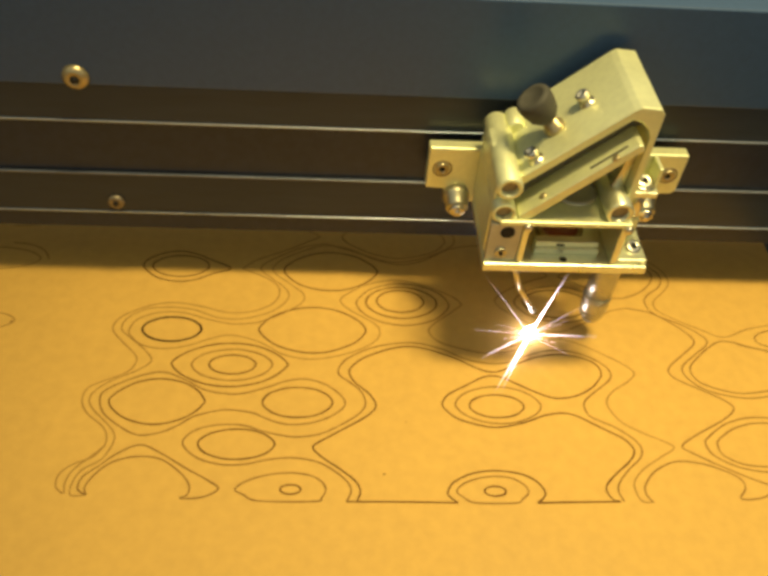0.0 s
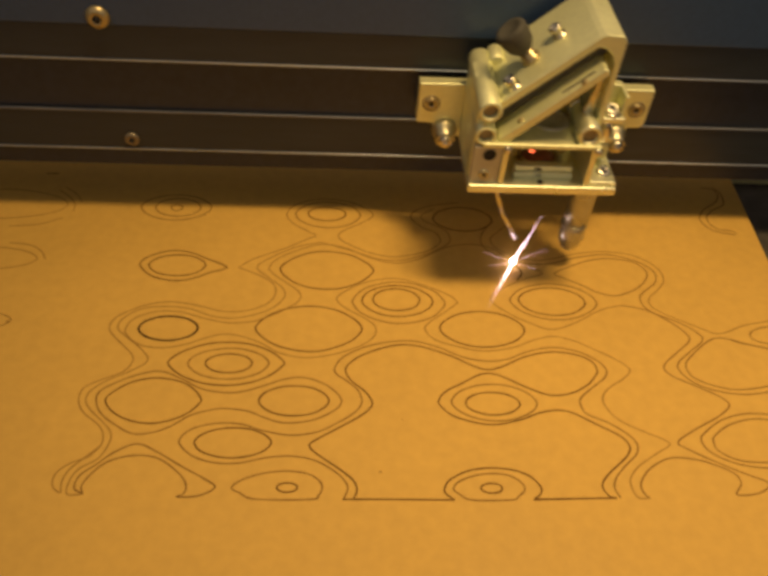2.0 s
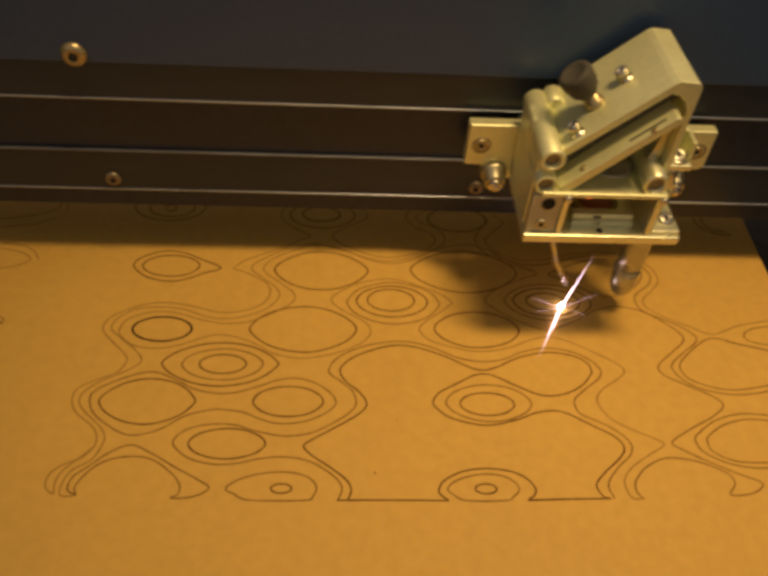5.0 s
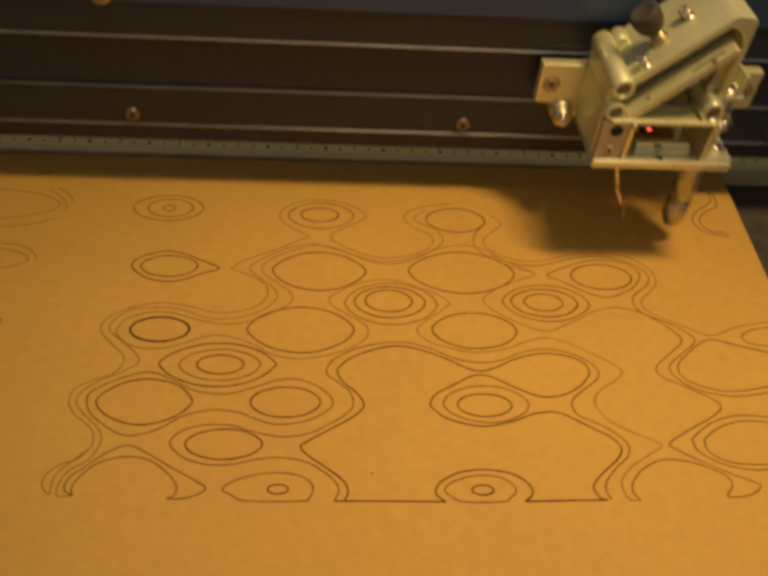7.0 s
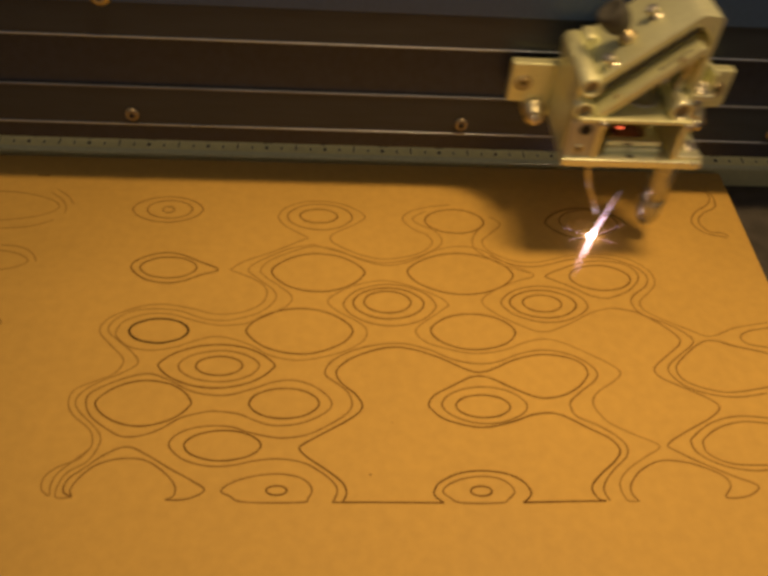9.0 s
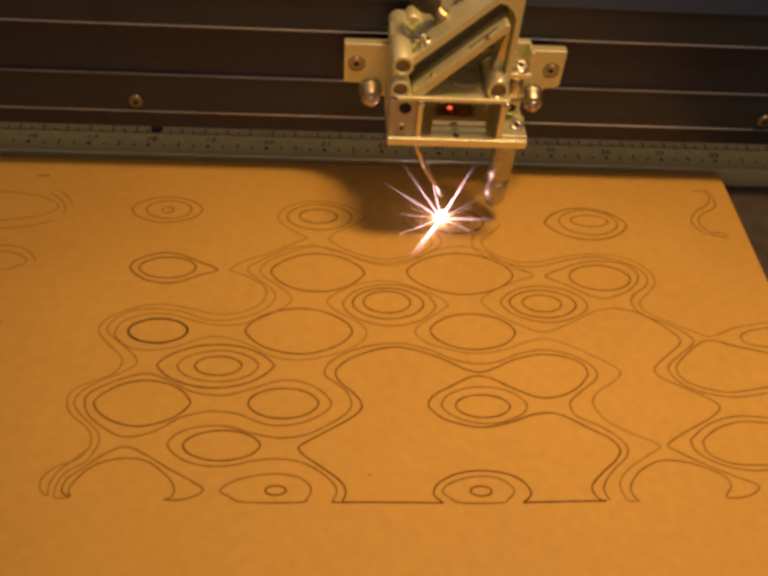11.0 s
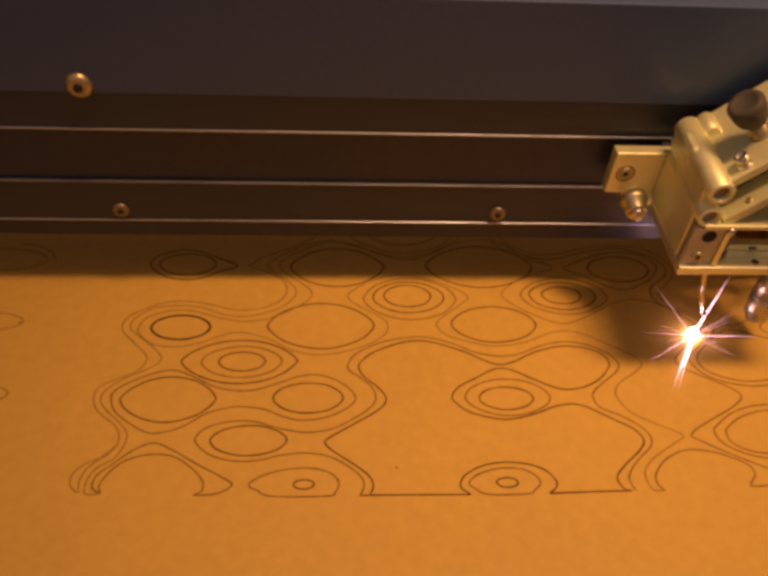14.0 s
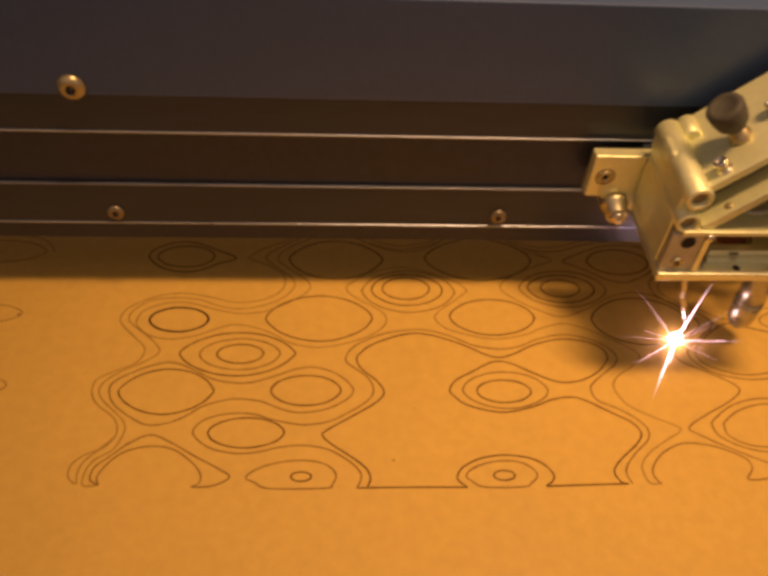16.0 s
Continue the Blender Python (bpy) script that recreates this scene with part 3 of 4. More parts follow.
HEAD_ROWS = (
    (0, 0.0000, 0.0000),
    (0.1, 0.0005, 0.0018),
    (0.2, -0.0034, 0.0049),
    (0.3, -0.0072, 0.0081),
    (0.4, -0.0136, 0.0092),
    (0.5, -0.0169, 0.0097),
    (0.6, -0.0207, 0.0100),
    (0.7, -0.0258, 0.0073),
    (0.8, -0.0294, 0.0029),
    (0.9, -0.0294, 0.0009),
    (1, -0.0285, -0.0013),
    (1.1, -0.0256, -0.0037),
    (1.2, -0.0200, -0.0048),
    (1.3, -0.0161, -0.0055),
    (1.4, -0.0123, -0.0068),
    (1.5, -0.0077, 0.0039),
    (1.6, -0.0028, 0.0189),
    (1.7, 0.0008, 0.0261),
    (1.8, 0.0039, 0.0286),
    (1.9, 0.0034, 0.0311),
    (2, 0.0006, 0.0347),
    (2.1, -0.0035, 0.0374),
    (2.2, -0.0086, 0.0385),
    (2.4, -0.0172, 0.0411),
    (2.5, -0.0222, 0.0400),
    (2.7, -0.0325, 0.0354),
    (3, -0.0345, 0.0283),
    (3.3, -0.0249, 0.0221),
    (3.5, -0.0168, 0.0196),
    (3.6, -0.0128, 0.0198),
    (3.9, -0.0028, 0.0236),
    (4, 0.0007, 0.0259),
    (4.1, 0.0107, 0.0213),
    (4.2, 0.0210, 0.0162),
    (4.4, 0.0158, 0.0190),
    (4.53, 0.0092, 0.0192),
    (4.67, 0.0051, 0.0161),
    (4.8, 0.0071, 0.0124),
    (4.93, 0.0135, 0.0113),
    (5.07, 0.0187, 0.0136),
    (5.2, 0.0184, 0.0175),
    (5.5, 0.0486, 0.0302),
    (5.66, 0.0460, 0.0333),
    (5.83, 0.0410, 0.0353),
    (5.99, 0.0350, 0.0356),
    (6.15, 0.0294, 0.0342),
    (6.3, 0.0273, 0.0338),
    (6.4, 0.0323, 0.0353),
    (6.5, 0.0359, 0.0358),
    (6.6, 0.0405, 0.0356),
    (6.7, 0.0456, 0.0344),
    (6.8, 0.0485, 0.0321),
    (6.9, 0.0469, 0.0382),
    (7, 0.0478, 0.0506),
    (7.1, 0.0482, 0.0607),
    (7.2, 0.0479, 0.0636),
    (7.3, 0.0444, 0.0646),
    (7.5, 0.0349, 0.0641),
    (7.7, 0.0327, 0.0589),
    (7.8, 0.0353, 0.0576),
    (8, 0.0455, 0.0588),
    (8.1, 0.0475, 0.0609),
    (8.2, 0.0435, 0.0557),
    (8.4, 0.0553, 0.0598),
    (8.53, 0.0468, 0.0681),
    (8.67, 0.0297, 0.0681),
    (8.8, 0.0211, 0.0598),
    (8.93, 0.0296, 0.0515),
    (9.07, 0.0468, 0.0515),
    (9.2, 0.0553, 0.0598),
    (9.35, 0.0473, 0.0628),
    (9.47, 0.0397, 0.0650),
    (9.59, 0.0325, 0.0625),
    (9.71, 0.0356, 0.0588),
    (9.83, 0.0448, 0.0589),
    (9.95, 0.0473, 0.0628),
    (10.3, 0.0268, 0.0543),
    (10.4, 0.0111, 0.0577),
    (10.5, -0.0053, 0.0606),
    (10.6, -0.0100, 0.0607),
    (10.8, -0.0151, 0.0580),
    (11, -0.0214, 0.0604),
    (11.2, -0.0172, 0.0647),
    (11.3, -0.0125, 0.0633),
    (11.5, -0.0209, 0.0549),
    (11.7, -0.0317, 0.0497),
    (11.9, -0.0383, 0.0557),
    (12, -0.0423, 0.0579),
    (12.2, -0.0518, 0.0573),
    (12.5, -0.0599, 0.0477),
    (12.8, -0.0504, 0.0422),
    (13, -0.0404, 0.0414),
    (13.1, -0.0361, 0.0447),
    (13.2, -0.0318, 0.0461),
    (13.3, -0.0308, 0.0485),
    (13.4, -0.0223, 0.0435),
    (13.5, -0.0070, 0.0340),
    (13.6, 0.0078, 0.0280),
    (13.7, 0.0224, 0.0173),
    (13.8, 0.0331, 0.0081),
    (13.9, 0.0479, 0.0034),
    (14, 0.0551, -0.0043),
    (14.1, 0.0554, 0.0003),
    (14.2, 0.0535, 0.0023),
    (14.3, 0.0510, 0.0055),
    (14.4, 0.0477, 0.0087),
    (14.5, 0.0438, 0.0094),
    (14.7, 0.0359, 0.0106),
    (14.9, 0.0268, 0.0061),
    (15, 0.0228, 0.0036),
    (15.2, 0.0209, -0.0002),
    (15.4, 0.0270, -0.0048),
    (15.5, 0.0306, -0.0084),
    (15.6, 0.0334, -0.0094),
    (15.8, 0.0395, -0.0108),
    (16, 0.0478, -0.0094),
)


def head_time(x, y, t0, t1):
    """How near the beam comes to a place on the board (mm) between t0 and t1, and when."""
    best = (1e9, t0)
    for (ta, xa, ya), (tb, xb, yb) in zip(HEAD_ROWS, HEAD_ROWS[1:]):
        for k in range(6):
            u = k / 6
            t = ta + (tb - ta) * u
            if t0 <= t <= t1:
                d = math.hypot((xa + (xb - xa) * u) * 1000 - x, (ya + (yb - ya) * u) * 1000 - y)
                best = min(best, (d, t))
    return best


fresh_cuts = []
for cx, cy, rx, ry, point, tone, t0, t1 in FRESH:
    ring = loop_points(cx, cy, rx, ry, point, 60)
    for k in range(12):
        arc = [ring[(5 * k + j) % 60] for j in range(6)]
        miss, when = head_time(*arc[3], t0, t1)
        if t1 == 16.0 and miss > 3.0:
            continue  # not reached before the end
        ob = part("fresh_burnt_line", ribbon(arc, tone), BURNT[tone], board)
        fresh_cuts.append((ob, when))

# ---- the gantry beam: origin on the board under the cutting point ----
gantry = thing("gantry_beam", "black metal gantry beam with a blue-grey upper panel and bright rail edges", "gantry")


def build_gantry():
    x0, x1 = -500, 400
    part("core", box(BM(), x0, x1, 32, 60, 22, 104, 1), BLACK_MATT, gantry)
    part("upper_panel", box(BM(), x0, x1, 25.6, 32, 78.6, 109.8, 0.5), BLUE_PAINT, gantry, "blue-grey painted cover panel")
    part("top_cover", box(BM(), x0, x1, 32, 62, 104.2, 108.2, 0.6), BLUE_PAINT, gantry, "grey top cover")
    part("upper_band", box(BM(), x0, x1, 26.2, 32, 66.3, 78.4, 0.15), BLACK_METAL, gantry)
    part("groove_floor", box(BM(), x0, x1, 27.3, 32, 46.2, 65.7, 0.2), BLACK_MATT, gantry)
    part("lower_band", box(BM(), x0, x1, 26.2, 32, 30.0, 45.6, 0.15), BLACK_METAL, gantry)
    part("bottom_lip", box(BM(), x0, x1, 27.4, 32, 21.4, 29.2, 0.4), BLACK_MATT, gantry)
    # strips whose pale colour carries the gleam of the lit step edges
    for z, metal in ((66.0, RAIL), (45.9, RAIL_FAINT), (29.7, RAIL)):
        part("rail_edge", box(BM(), x0, x1, 25.8, 26.9, z - 0.28, z + 0.28, 0.10), metal, gantry, "thin aluminium rail edge with its gleam in the colour")
    for k in range(-2, 5):
        screw_head(gantry, -141.3 + 125.2 * k, 26.2, 34.2, 2.7, DULL)
    screw_head(gantry, -143.6, 25.6, 81.4, 3.9, TARNISHED)


def screw_head(parent, x, y, z, r, mat, axis=(0, -1, 0)):
    """A domed socket-head screw that faces along the axis."""
    a = Vector(axis).normalized()
    p = Vector((x, y, z))
    screw = part("screw", lathe(BM(), p - a * 0.3, p + a * 3, [(0, r), (0.6, r), (1.2, r * 0.96), (r * 0.55, r * 0.76), (r * 0.66, r * 0.36), (r * 0.50, r * 0.30), (r * 0.48, 0.01)], 24), mat, parent)
    part("socket", lathe(BM(), p + a * (r * 0.1), p + a * 4, [(0, r * 0.32), (r * 0.53, r * 0.32), (r * 0.54, 0.01)], 6), HOLE, screw)
    return screw


build_gantry()

# ---- the laser head that rides on the beam: same origin ----
head = thing("laser_head", "cast aluminium laser head with slanted mirror mount on the beam", "laser head")


def slope(x, y, off):
    """A place on the slanted mirror mount's upper face, off mm above it."""
    n = Vector((-0.891, 0, 1)).normalized()
    return Vector((x, y, 74.5 + 0.891 * (x + 20.5))) + n * off


def build_head():
    # carriage plate with its two wings and lobes
    wing = [(-40.4, 50.5), (-34.5, 50.2), (-34.2, 46.5), (-32.5, 44.2), (-29.5, 43.6), (-26.5, 45), (26.5, 45), (29, 43.4), (32, 43.6),
            (34.4, 46), (34.8, 50.6), (39, 50.8), (40.4, 52.2), (40.4, 66), (-40.4, 66)]
    plate = part("carriage_plate", prism(BM(), wing, 18, 22.4, 0.5), ALU, head, "aluminium carriage plate with two wings")
    for x in (-35.8, 35.8):
        # the recess's shade is put into the countersink's dull colour
        part("countersink", lathe(BM(), (x, 18.2, 58.2), (x, 10, 58.2), [(0, 3.1), (0.25, 3.1), (0.35, 2.7), (0.1, 2.4), (0.1, 0.01)]), DULL, plate)
        part("wing_screw", lathe(BM(), (x, 18.2, 58.2), (x, 10, 58.2), [(0, 2.2), (0.5, 2.2), (0.8, 1.8), (0.8, 1.05), (0.1, 0.95), (0.1, 0.01)], 16), TARNISHED, plate)
        part("wing_socket", rod(BM(), (x, 18.0, 58.2), (x, 17.7, 58.2), 0.9, seg=6), HOLE, plate)
    part("runner_block", box(BM(), -24, 24, 22.4, 26.0, 47, 65, 0.5), BLACK_METAL, head, "black slider block behind the plate")
    for x in (-30.3, 30.3):
        boss = part("eccentric_bush", lathe(BM(), (x, 18.4, 48.2), (x, 11.2, 46.8), [(0, 4.3), (2.0, 4.3), (2.4, 3.6), (5.8, 3.5), (6.4, 3.0)], 24), BRASS, head, "brass eccentric bush")
        part("bush_nut", lathe(BM(), (x, 12.6, 47.1), (x, 8.6, 46.3), [(0, 2.8), (1.4, 2.8), (1.9, 2.3), (1.9, 1.5), (2.6, 1.4), (2.8, 0.9)], 6), STEEL, boss, "bright hexagon nut")
    # lower frame: base, posts, deck
    base = part("base_plate", box(BM(), -25.2, 23.6, -14.0, 16, 46.0, 49.0, 0.4), ALU_BRIGHT, head, "milled base plate")
    for x, y in ((-1.2, -11.4),):
        part("plate_hole", rod(BM(), (x, y, 48.6), (x, y, 49.12), 1.2, seg=16), HOLE, base)
    screw_head(base, 20.2, -7.4, 50.8, 2.4, STEEL, (0.15, -0.3, 1))
    part("side_wall", box(BM(), -25.0, -22.6, -9, 17.5, 49, 74, 0.5), ALU, head)
    part("left_inner_wall", box(BM(), -22.6, -15.6, -1, 17.5, 49, 63.2, 0.3), ALU, head)
    bay = part("bay_plate", box(BM(), -24.9, -15.7, -12.6, -10.6, 49.0, 63.2, 0.3), INNER, head, "flat plate beside the lens window")
    part("bay_hole", rod(BM(), (-19.8, -12.4, 60.2), (-19.8, -12.85, 60.2), 2.1, seg=20), HOLE, bay)
    screw_head(bay, -20.6, -12.6, 52.6, 1.7, BRASS)
    part("post", box(BM(), -15.6, -13.8, -13.2, 8, 49, 64, 0.4), ALU_BRIGHT, head)
    part("post", box(BM(), 12.4, 14.4, -13.2, 8, 49, 64, 0.4), ALU_BRIGHT, head)
    part("back_wall", box(BM(), -13.8, 12.4, 10, 17.8, 49, 63.2, 0.3), TARNISHED, head)
    part("deck", box(BM(), -22.6, 15.0, -13.2, 17.8, 63.2, 64.8, 0.4), ALU, head)
    part("beam_port", lathe(BM(), (0.8, 0.9, 64.6), (0.8, 0.9, 70), [(0, 6.6), (0.6, 6.6), (0.9, 6.2), (0.9, 5.2), (0.3, 5.0), (0.3, 0.01)], 32), INNER, head, "dark beam port in the deck")
    for x in (-14.6, 14.2):
        part("deck_bolt", lathe(BM(), (x, -13.0, 62.8), (x, -16, 62.8), [(0, 1.3), (0.7, 1.3), (1.1, 0.9), (1.2, 0.01)], 14), STEEL, head, "small bright bolt head")
    # lens carrier in the window
    carrier = part("lens_carrier", box(BM(), -9.8, 9.6, -9.4, -5.4, 49.0, 51.0, 0.3), ALU_BRIGHT, head, "milled lens clamp bar")
    part("clamp_step", box(BM(), -9.6, 9.4, -8.4, -5.4, 51.0, 53.0, 0.3), ALU_BRIGHT, carrier)
    part("clamp_slot", box(BM(), -3.2, -0.8, -8.5, -8.2, 51.5, 52.3), HOLE, carrier)
    holder = part("lens_ring", lathe(BM(), (-0.5, 0.4, 49), (-0.5, 0.4, 57), [(0, 7.0), (2.6, 7.0), (3.0, 6.6), (3.0, 6.2), (2.2, 6.0), (2.2, 0.01)], 32), TARNISHED, head)
    part("lens", lathe(BM(), (-0.5, 0.4, 50.0), (-0.5, 0.4, 60), [(0, 5.9), (1.0, 5.9), (1.8, 4.6), (2.3, 2.5), (2.5, 0.01)], 32), LENS, holder, "red-orange focusing lens")
    # glowing disc added for the reflection seen in the lens
    part("lens_glow_spot", lathe(BM(), (-2.5, 0.5, 51.6), (-2.5, 0.1, 53.0), [(0, 1.2), (0.5, 1.15), (0.8, 0.8), (1.0, 0.01)], 20), LENS_GLOW, holder, "glowing red spot for the reflection in the lens")
    # open tubes
    part("tube", pipe(BM(), (-21.8, -12.6, 75.6), (-21.8, 19.5, 75.6), 3.6, 2.3, 9), ALU, head, "open aluminium tube")
    part("tube", pipe(BM(), (-22.0, -12.6, 67.0), (-22.0, 17.5, 67.0), 3.35, 2.3, 9), ALU, head, "open aluminium tube")
    part("tube", pipe(BM(), (10.6, -12.4, 67.8), (10.6, 11.0, 67.8), 3.8, 2.5, 8), ALU_BRIGHT, head, "open aluminium tube")
    # bright ring added where the tube's top has a highlight
    part("tube_glint_ring", rod(BM(), (10.6, 2.0, 67.8), (10.6, 9.5, 67.8), 4.6, edge=0.7), STEEL, head, "added steel ring for the glint on the tube")
    # steel wedge added to show the lit inner wall of the mount
    part("wall_gleam_wedge", prism(BM(), [(8.6, 70.2), (12.8, 70.2), (12.8, 84.5), (11.4, 84.5)], -4.5, 2.0, 0.4), STEEL, head, "added bright wedge for the gleam on the mount's inner wall")
    # plugs whose dull colour stands for the shade down the bores
    for x, z, r in ((-21.8, 75.6, 2.28), (-22.0, 67.0, 2.28), (10.6, 67.8, 2.55)):
        part("bore_plug", rod(BM(), (x, -11.2, z), (x, -4.5, z), r), DULL, head, "dull plug for the shade inside a tube")
    part("tube_web", box(BM(), -24.9, -20.0, -7.5, 19, 69.5, 74, 0.6), ALU, head)
    part("rear_boss", rod(BM(), (-17.2, 11.5, 78.0), (-17.2, 19.6, 78.0), 2.7, edge=0.6), ALU, head)
    part("tube_shoulder", box(BM(), -25.6, -18.2, 3, 13, 72.0, 78.6, 1.8), ALU, head)
    # slanted mirror mount
    mount = part("mirror_mount", prism(BM(), [(-20.6, 74.4), (6.6, 98.6), (8.2, 99.6), (13.6, 99.2), (14.8, 97.6), (14.8, 64.8), (12.9, 64.8), (12.9, 90.5), (11.6, 93.2),
                                              (9.2, 95.2), (7.0, 95.6), (-18.6, 72.6)], -8, 21, 0.35), ALU, head, "slanted cast mirror mount")
    # dark filling stands for the shade in the slot
    part("slot_filling", prism(BM(), [(-18.2, 72.2), (6.8, 95.0), (10.2, 94.0), (11.4, 91.6), (-15.8, 66.2), (-18.6, 68.2)], -3.5, 19, 0.2), GAP, mount, "filling behind the mount with the gap's shade in its colour")
    part("mirror_plate", prism(BM(), [(-17.8, 65.7), (9.1, 90.9), (10.3, 90.8), (11.0, 89.2), (-14.4, 64.9), (-16.9, 64.9)], -12.0, 18, 0.3), ALU, mount, "slanted mirror plate")
    part("plate_slot", prism(BM(), [(-1.0, 81.52), (7.0, 89.02), (7.1, 88.92), (-0.9, 81.42)], -10.2, -9.4), GAP, mount, "narrow slot in the mirror plate")
    for x in (-11.5, 4.4):
        z = 65.7 + 0.9368 * (x + 17.8)
        part("plate_screw", lathe(BM(), (x, -9.8 if x < 0 else -11.6, z - 0.2), (x - 0.68, -9.8 if x < 0 else -11.6, z + 0.53), [(0, 1.0), (0.5, 1.0), (0.7, 0.6), (0.7, 0.01)], 12), TARNISHED, mount)
    part("mount_back", prism(BM(), [(-14, 64.9), (12.8, 64.9), (12.8, 89)], 10.5, 17.6, 0.2), ALU, mount, "cast inner face of the mount")
    for x, y in ((-1.2, 5.8), (-14.4, -4.6)):
        p, q = slope(x, y, -0.3), slope(x, y, 4.2)
        part("adjusting_screw", lathe(BM(), p, q, [(0, 2.2), (0.5, 2.2), (0.6, 1.4), (1.8, 1.4), (1.9, 1.9), (3.6, 1.9), (4.1, 1.4), (3.4, 1.0), (3.4, 0.01)], 20), STEEL, mount, "bright adjusting screw")
    # black knob on its stem
    p, q = slope(-8.9, 3.2, -0.2), slope(-8.9, 3.2, 16)
    stem = part("knob_stem", lathe(BM(), p, q, [(0, 3.0), (1.2, 3.0), (1.5, 2.3), (4.6, 2.2)], 20), TARNISHED, mount, "tarnished threaded stem")
    part("knob", lathe(BM(), slope(-8.9, 3.2, 4.0), q, [(0, 2.4), (0.6, 3.0), (2.4, 4.2), (5.0, 4.8), (8.0, 5.0), (8.8, 4.6), (9.0, 3.4), (8.7, 3.0), (8.5, 0.01)], 18), RUBBER, stem, "black rubber adjusting knob")
    # clamp column beside the frame
    column = part("clamp_column", box(BM(), 15.4, 22.4, 3, 6, 49, 77, 0.4), ALU, head, "clamp bracket with bolts")
    part("clamp_shelf", box(BM(), 15.2, 22.6, -5.6, 3, 68.2, 70.2, 0.35), ALU_BRIGHT, column)
    part("clamp_cheek", box(BM(), 15.2, 16.4, -3.6, 3, 70.2, 77.0, 0.3), ALU, column)
    part("clamp_cheek", box(BM(), 21.4, 22.6, -3.6, 3, 70.2, 77.0, 0.3), ALU, column)
    part("clamp_washer", rod(BM(), (18.9, -2, 70.2), (18.9, -2, 71.2), 3.4), STEEL, column)
    screw_head(column, 18.9, -2, 71.3, 2.2, STEEL, (0, -0.35, 1))
    part("spring_stud", rod(BM(), (18.6, -2.5, 60), (18.6, -2.5, 68.4), 2.1), STEEL, column)
    part("lower_shelf", box(BM(), 15.4, 21.6, -4.2, 3, 60.4, 62.0, 0.3), ALU_BRIGHT, column)
    block = part("clamp_block", box(BM(), 15.4, 21.4, -3.0, 3, 52.4, 58.2, 0.4), ALU, column)
    part("block_hole", rod(BM(), (18.6, -2.8, 55.4), (18.6, -3.15, 55.4), 1.5, seg=16), HOLE, block)
    part("foot_plate", box(BM(), 14.6, 23.4, -12.8, 4, 49.05, 50.6, 0.3), ALU_BRIGHT, column)
    # air supply: thick brass nozzle and a thin steel pipe
    nozzle = part("air_nozzle", lathe(BM(), (21.6, 4.4, 47), (20.2, 2.6, 24), [(0, 4.2), (1, 4.4), (20, 4.5), (27.4, 4.5), (27.8, 3.9)], 28), NOZZLE, head, "tarnished brass air nozzle")
    part("collar", lathe(BM(), (20.0, 2.25, 20.0), (19.9, 2.05, 17.5), [(0, 4.4), (0.3, 4.75), (1.0, 4.75), (1.4, 4.3)], 28), NOZZLE, nozzle)
    part("nozzle_tip", lathe(BM(), (19.9, 2.1, 19.0), (20.1, 1.7, 7.2), [(0, 4.2), (0.8, 4.5), (5, 4.5), (8.2, 4.0), (10.4, 2.9), (11.6, 1.7), (10.8, 1.1), (10.4, 0.01)], 28), NOZZLE, nozzle, "rounded nozzle tip")
    bm = BM()
    path = [(-15.4, -11.2, 46.2), (-14.2, -10.8, 42.9), (-10.7, -8.0, 32.8), (-1.8, -2.2, 15.2)]
    for a, b in zip(path, path[1:]):
        rod(bm, a, b, 0.85, seg=14, edge=0.05)
    pipe_part = part("air_pipe", bm, STEEL, head, "thin bent steel air pipe")
    part("pipe_mouth", rod(BM(), (-2.05, -2.35, 15.7), (-1.6, -2.1, 14.9), 1.1, seg=14), BRASS, pipe_part)
    return head


build_head()


# ---- the flame at the cutting point: core, and lens glare drawn as glowing streaks ----
def build_flame():
    flame = tagged(new("cutting_flame"), "white-hot pinkish flame where the beam meets the board")
    flame.parent = head
    part("core", lathe(BM(), (0, 0, 0.0), (0.5, 0.6, 5), [(0, 0.6), (0.5, 0.9), (1.2, 0.85), (2.2, 0.5), (3.0, 0.1)], 16), FLAME, flame)
    # direction and length of each glare streak, in the plane of the slant towards the front
    for a, n, w in ((60, 9, 0.16), (240, 10, 0.17), (19, 14, 0.050), (192, 10, 0.04), (165, 12, 0.035), (-20, 9, 0.03)):
        d = Vector((math.cos(radians(a)), 0.70 * math.sin(radians(a)), 0.70 * math.sin(radians(a)) + 0.06))
        if d.z < 0:
            d = Vector((d.x, d.y * 1.75, 0.02))
        p = Vector((0, -0.4, 1.0))
        part("glare_streak", lathe(BM(), p, p + d * n, [(0, w), (n * 0.3 * d.length, w * 0.7), (n * d.length, 0.02)], 8), SPARK_GLARE if w > 0.07 else FAINT_GLARE, flame)
    return flame


flame = build_flame()


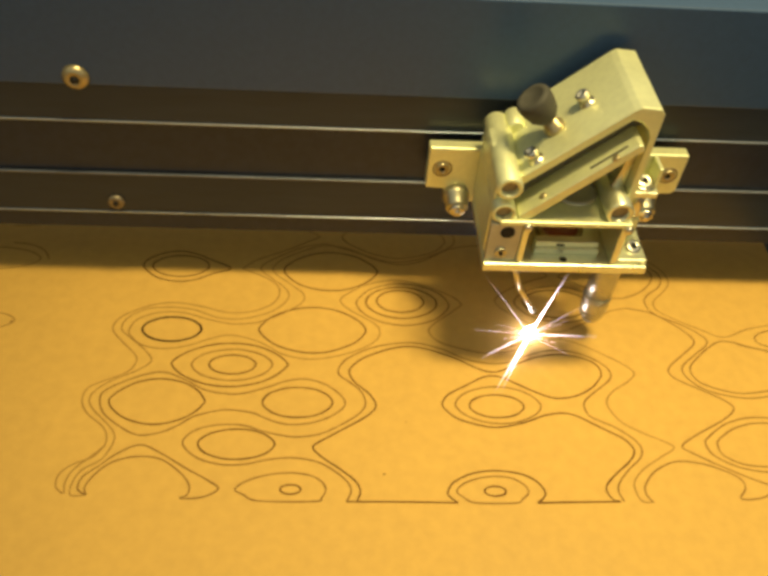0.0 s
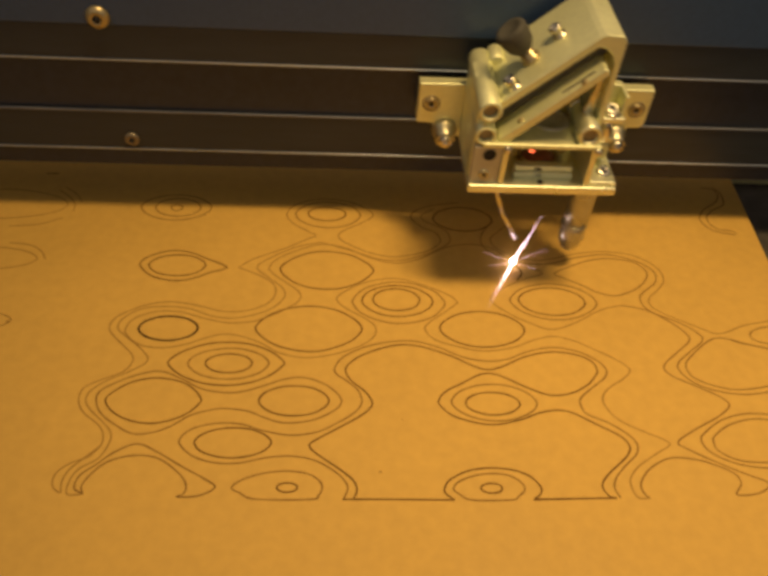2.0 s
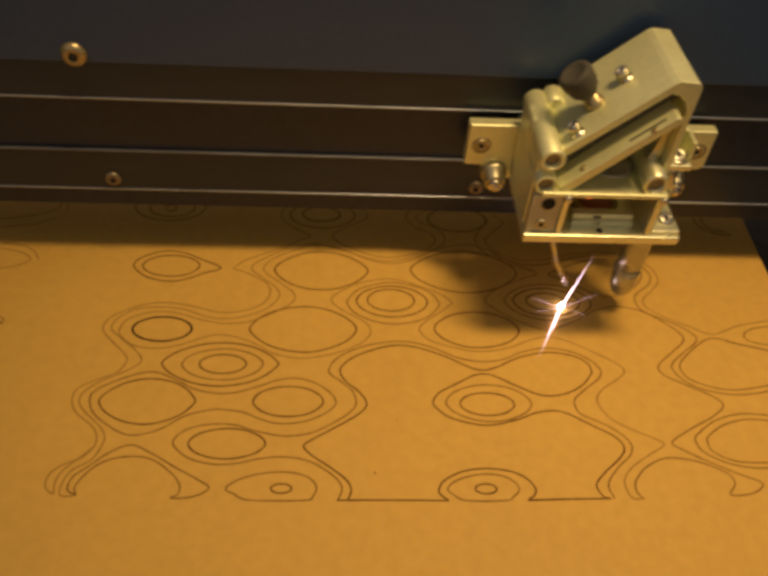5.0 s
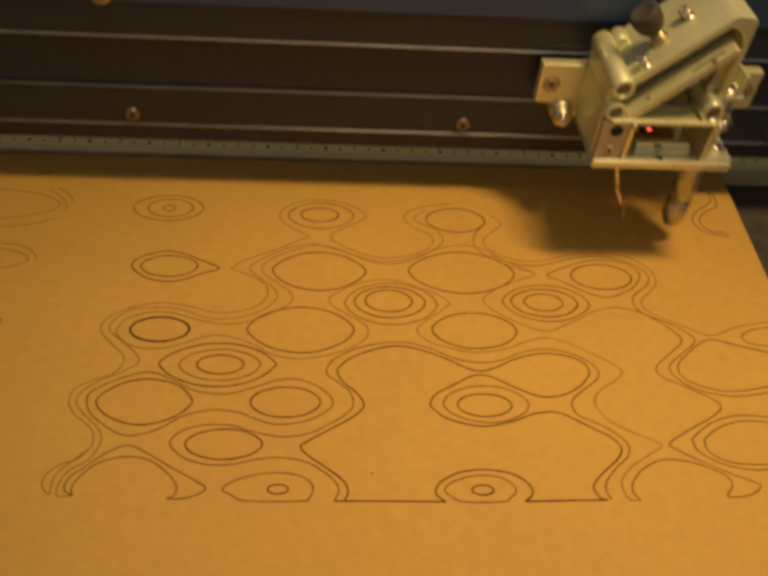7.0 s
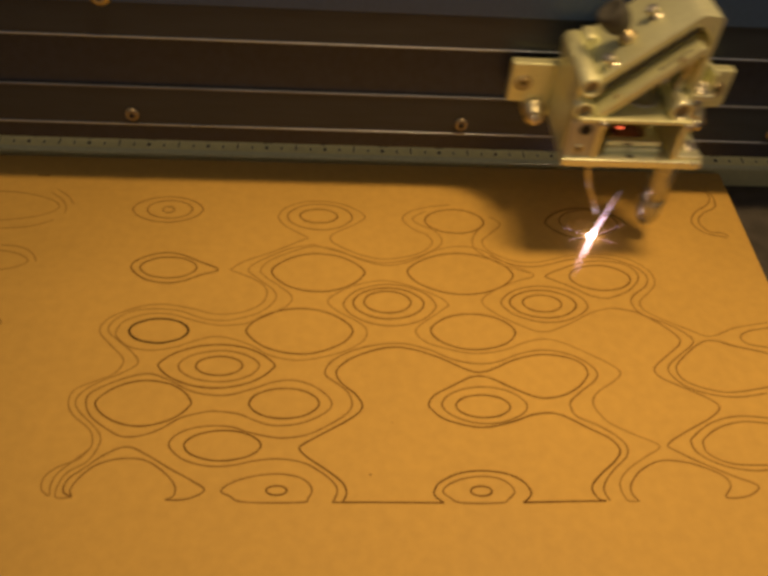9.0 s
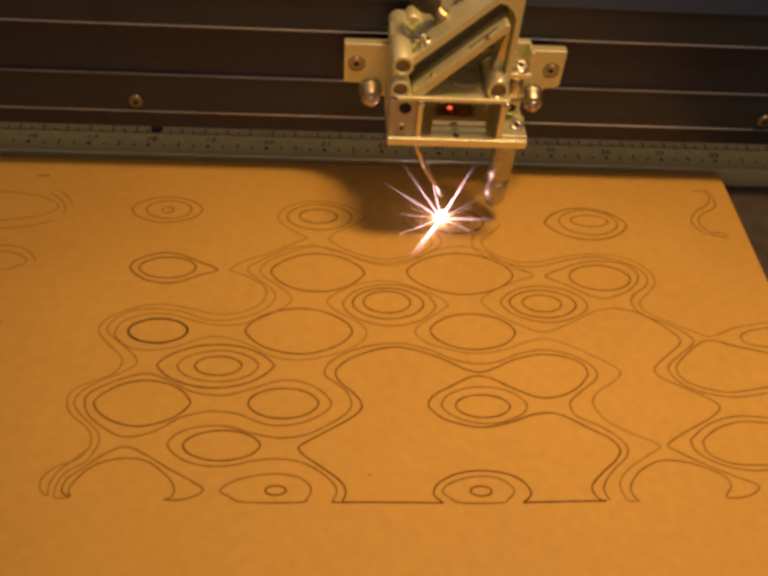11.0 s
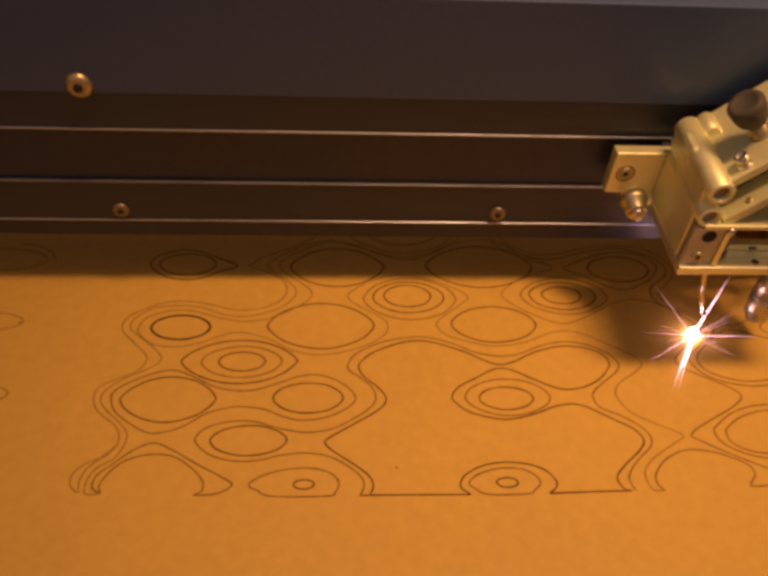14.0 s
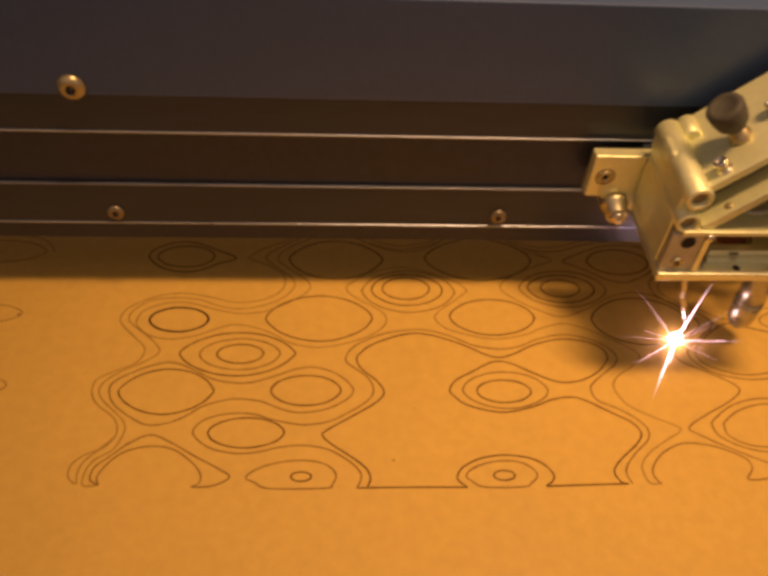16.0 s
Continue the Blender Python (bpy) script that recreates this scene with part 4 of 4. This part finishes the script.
def build_burst(name, label, core, rays):
    """A short-lived burst of the flame: a hot core, if any, and thin rays (degrees, length, half width)."""
    burst = tagged(new(name), label)
    burst.parent = head
    if core:
        part("core", lathe(BM(), (0, 0, 0.0), (0.4, 0.5, 5), [(0, core * 0.7), (core * 0.5, core), (core * 1.1, core * 0.9), (core * 2.2, 0.1)], 16), FLAME, burst)
    for a, n, w in rays:
        d = Vector((math.cos(radians(a)), 0.70 * math.sin(radians(a)), 0.70 * math.sin(radians(a)) + 0.06))
        if d.z < 0:
            d = Vector((d.x, d.y * 1.75, 0.02))
        p = Vector((0, -0.4, 1.0))
        part("ray", lathe(BM(), p, p + d * n, [(0, w), (n * 0.3 * d.length, w * 0.7), (n * d.length, 0.02)], 8), SPARK_GLARE if w > 0.07 else FAINT_GLARE, burst)
    return burst


# the flare's rays are glare, modelled as glowing spikes
flare = build_burst("flare_up", "large pinkish white flare of the flame with glare rays", 2.1,
                    ((58, 26, 0.24), (233, 33, 0.26), (-3, 24, 0.08), (178, 20, 0.06), (130, 31, 0.065), (27, 20, 0.06), (206, 20, 0.08), (-32, 14, 0.05)))
# the 106 degree ray draws the gleam on the air pipe
spray = build_burst("spark_spray", "thin sparks thrown back from the cut", 0,
                    ((106, 26, 0.10), (128, 32, 0.075), (152, 34, 0.085), (-28, 15, 0.045), (-72, 9, 0.04)))

# glare to both sides of the flame, modelled as glowing spikes
streak = build_burst("streak", "long glare streak across the cut, drawn as glowing spikes", 0, ((58, 21, 0.18), (237, 25, 0.19)))
side_rays = build_burst("side_rays", "thin glare rays beside the cut, drawn as glowing spikes", 0, ((19, 26, 0.078), (190, 14, 0.06)))

# seconds during which the beam is off
OFF = ((1.45, 1.64), (3.97, 4.16), (5.25, 5.45), (6.87, 7.06), (8.16, 8.36), (9.24, 9.33), (10.0, 10.56), (11.35, 11.58), (13.36, 13.96))


# seconds during which the flame flares up, and throws sparks back
FLARES = ((0.0, 0.07), (1.74, 1.86), (6.24, 6.37), (10.96, 11.06), (13.97, 14.52), (15.52, 16.0))
# the long glare streak shows while the beam is on, but for the spell of thrown-back sparks
DIM = sorted(OFF[:-1] + ((12.10, 13.96),))
STREAKS = [(a, b - 0.034) for a, b in zip([0.0] + [b for a, b in DIM], [a for a, b in DIM] + [16.034])]
SIDE_RAYS = ((6.30, 6.85), (7.10, 8.14))
SPRAYS = ((10.96, 11.06), (11.72, 13.34))


def motions():
    walk(gantry, [(t, pose(0, y, 0)) for t, x, y in HEAD_ROWS])
    walk(head, [(t, pose(x, y, 0)) for t, x, y in HEAD_ROWS])
    burning, drawn_in = pose(0, 0, 0), pose(0, 0, -0.036)
    rows = [(0.0, burning)]
    for a, b in OFF:
        rows += [(a - 0.034, burning), (a, drawn_in), (b - 0.034, drawn_in), (b, burning)]
    rows.append((16.0, burning))
    walk(flame, rows)
    for burst, spells in ((flare, FLARES), (spray, SPRAYS), (streak, STREAKS), (side_rays, SIDE_RAYS)):
        rows = [(0.0, burning if spells[0][0] == 0 else drawn_in)]
        for a, b in spells:
            if a > 0:
                rows += [(a - 0.034, drawn_in), (a, burning)]
            if b < 16:
                rows += [(b, burning), (b + 0.034, drawn_in)]
        rows.append((16.0, rows[-1][1]))
        walk(burst, rows)
    # fresh lines come up to the board's face as the beam passes
    under, level = pose(0, 0, -0.002), pose(0, 0, 0)
    for ob, t in fresh_cuts:
        walk(ob, [(0.0, under if t > 0.1 else level), (max(t - 0.05, 0.02), under if t > 0.1 else level), (max(t, 0.06), level), (16.0, level)])


motions()
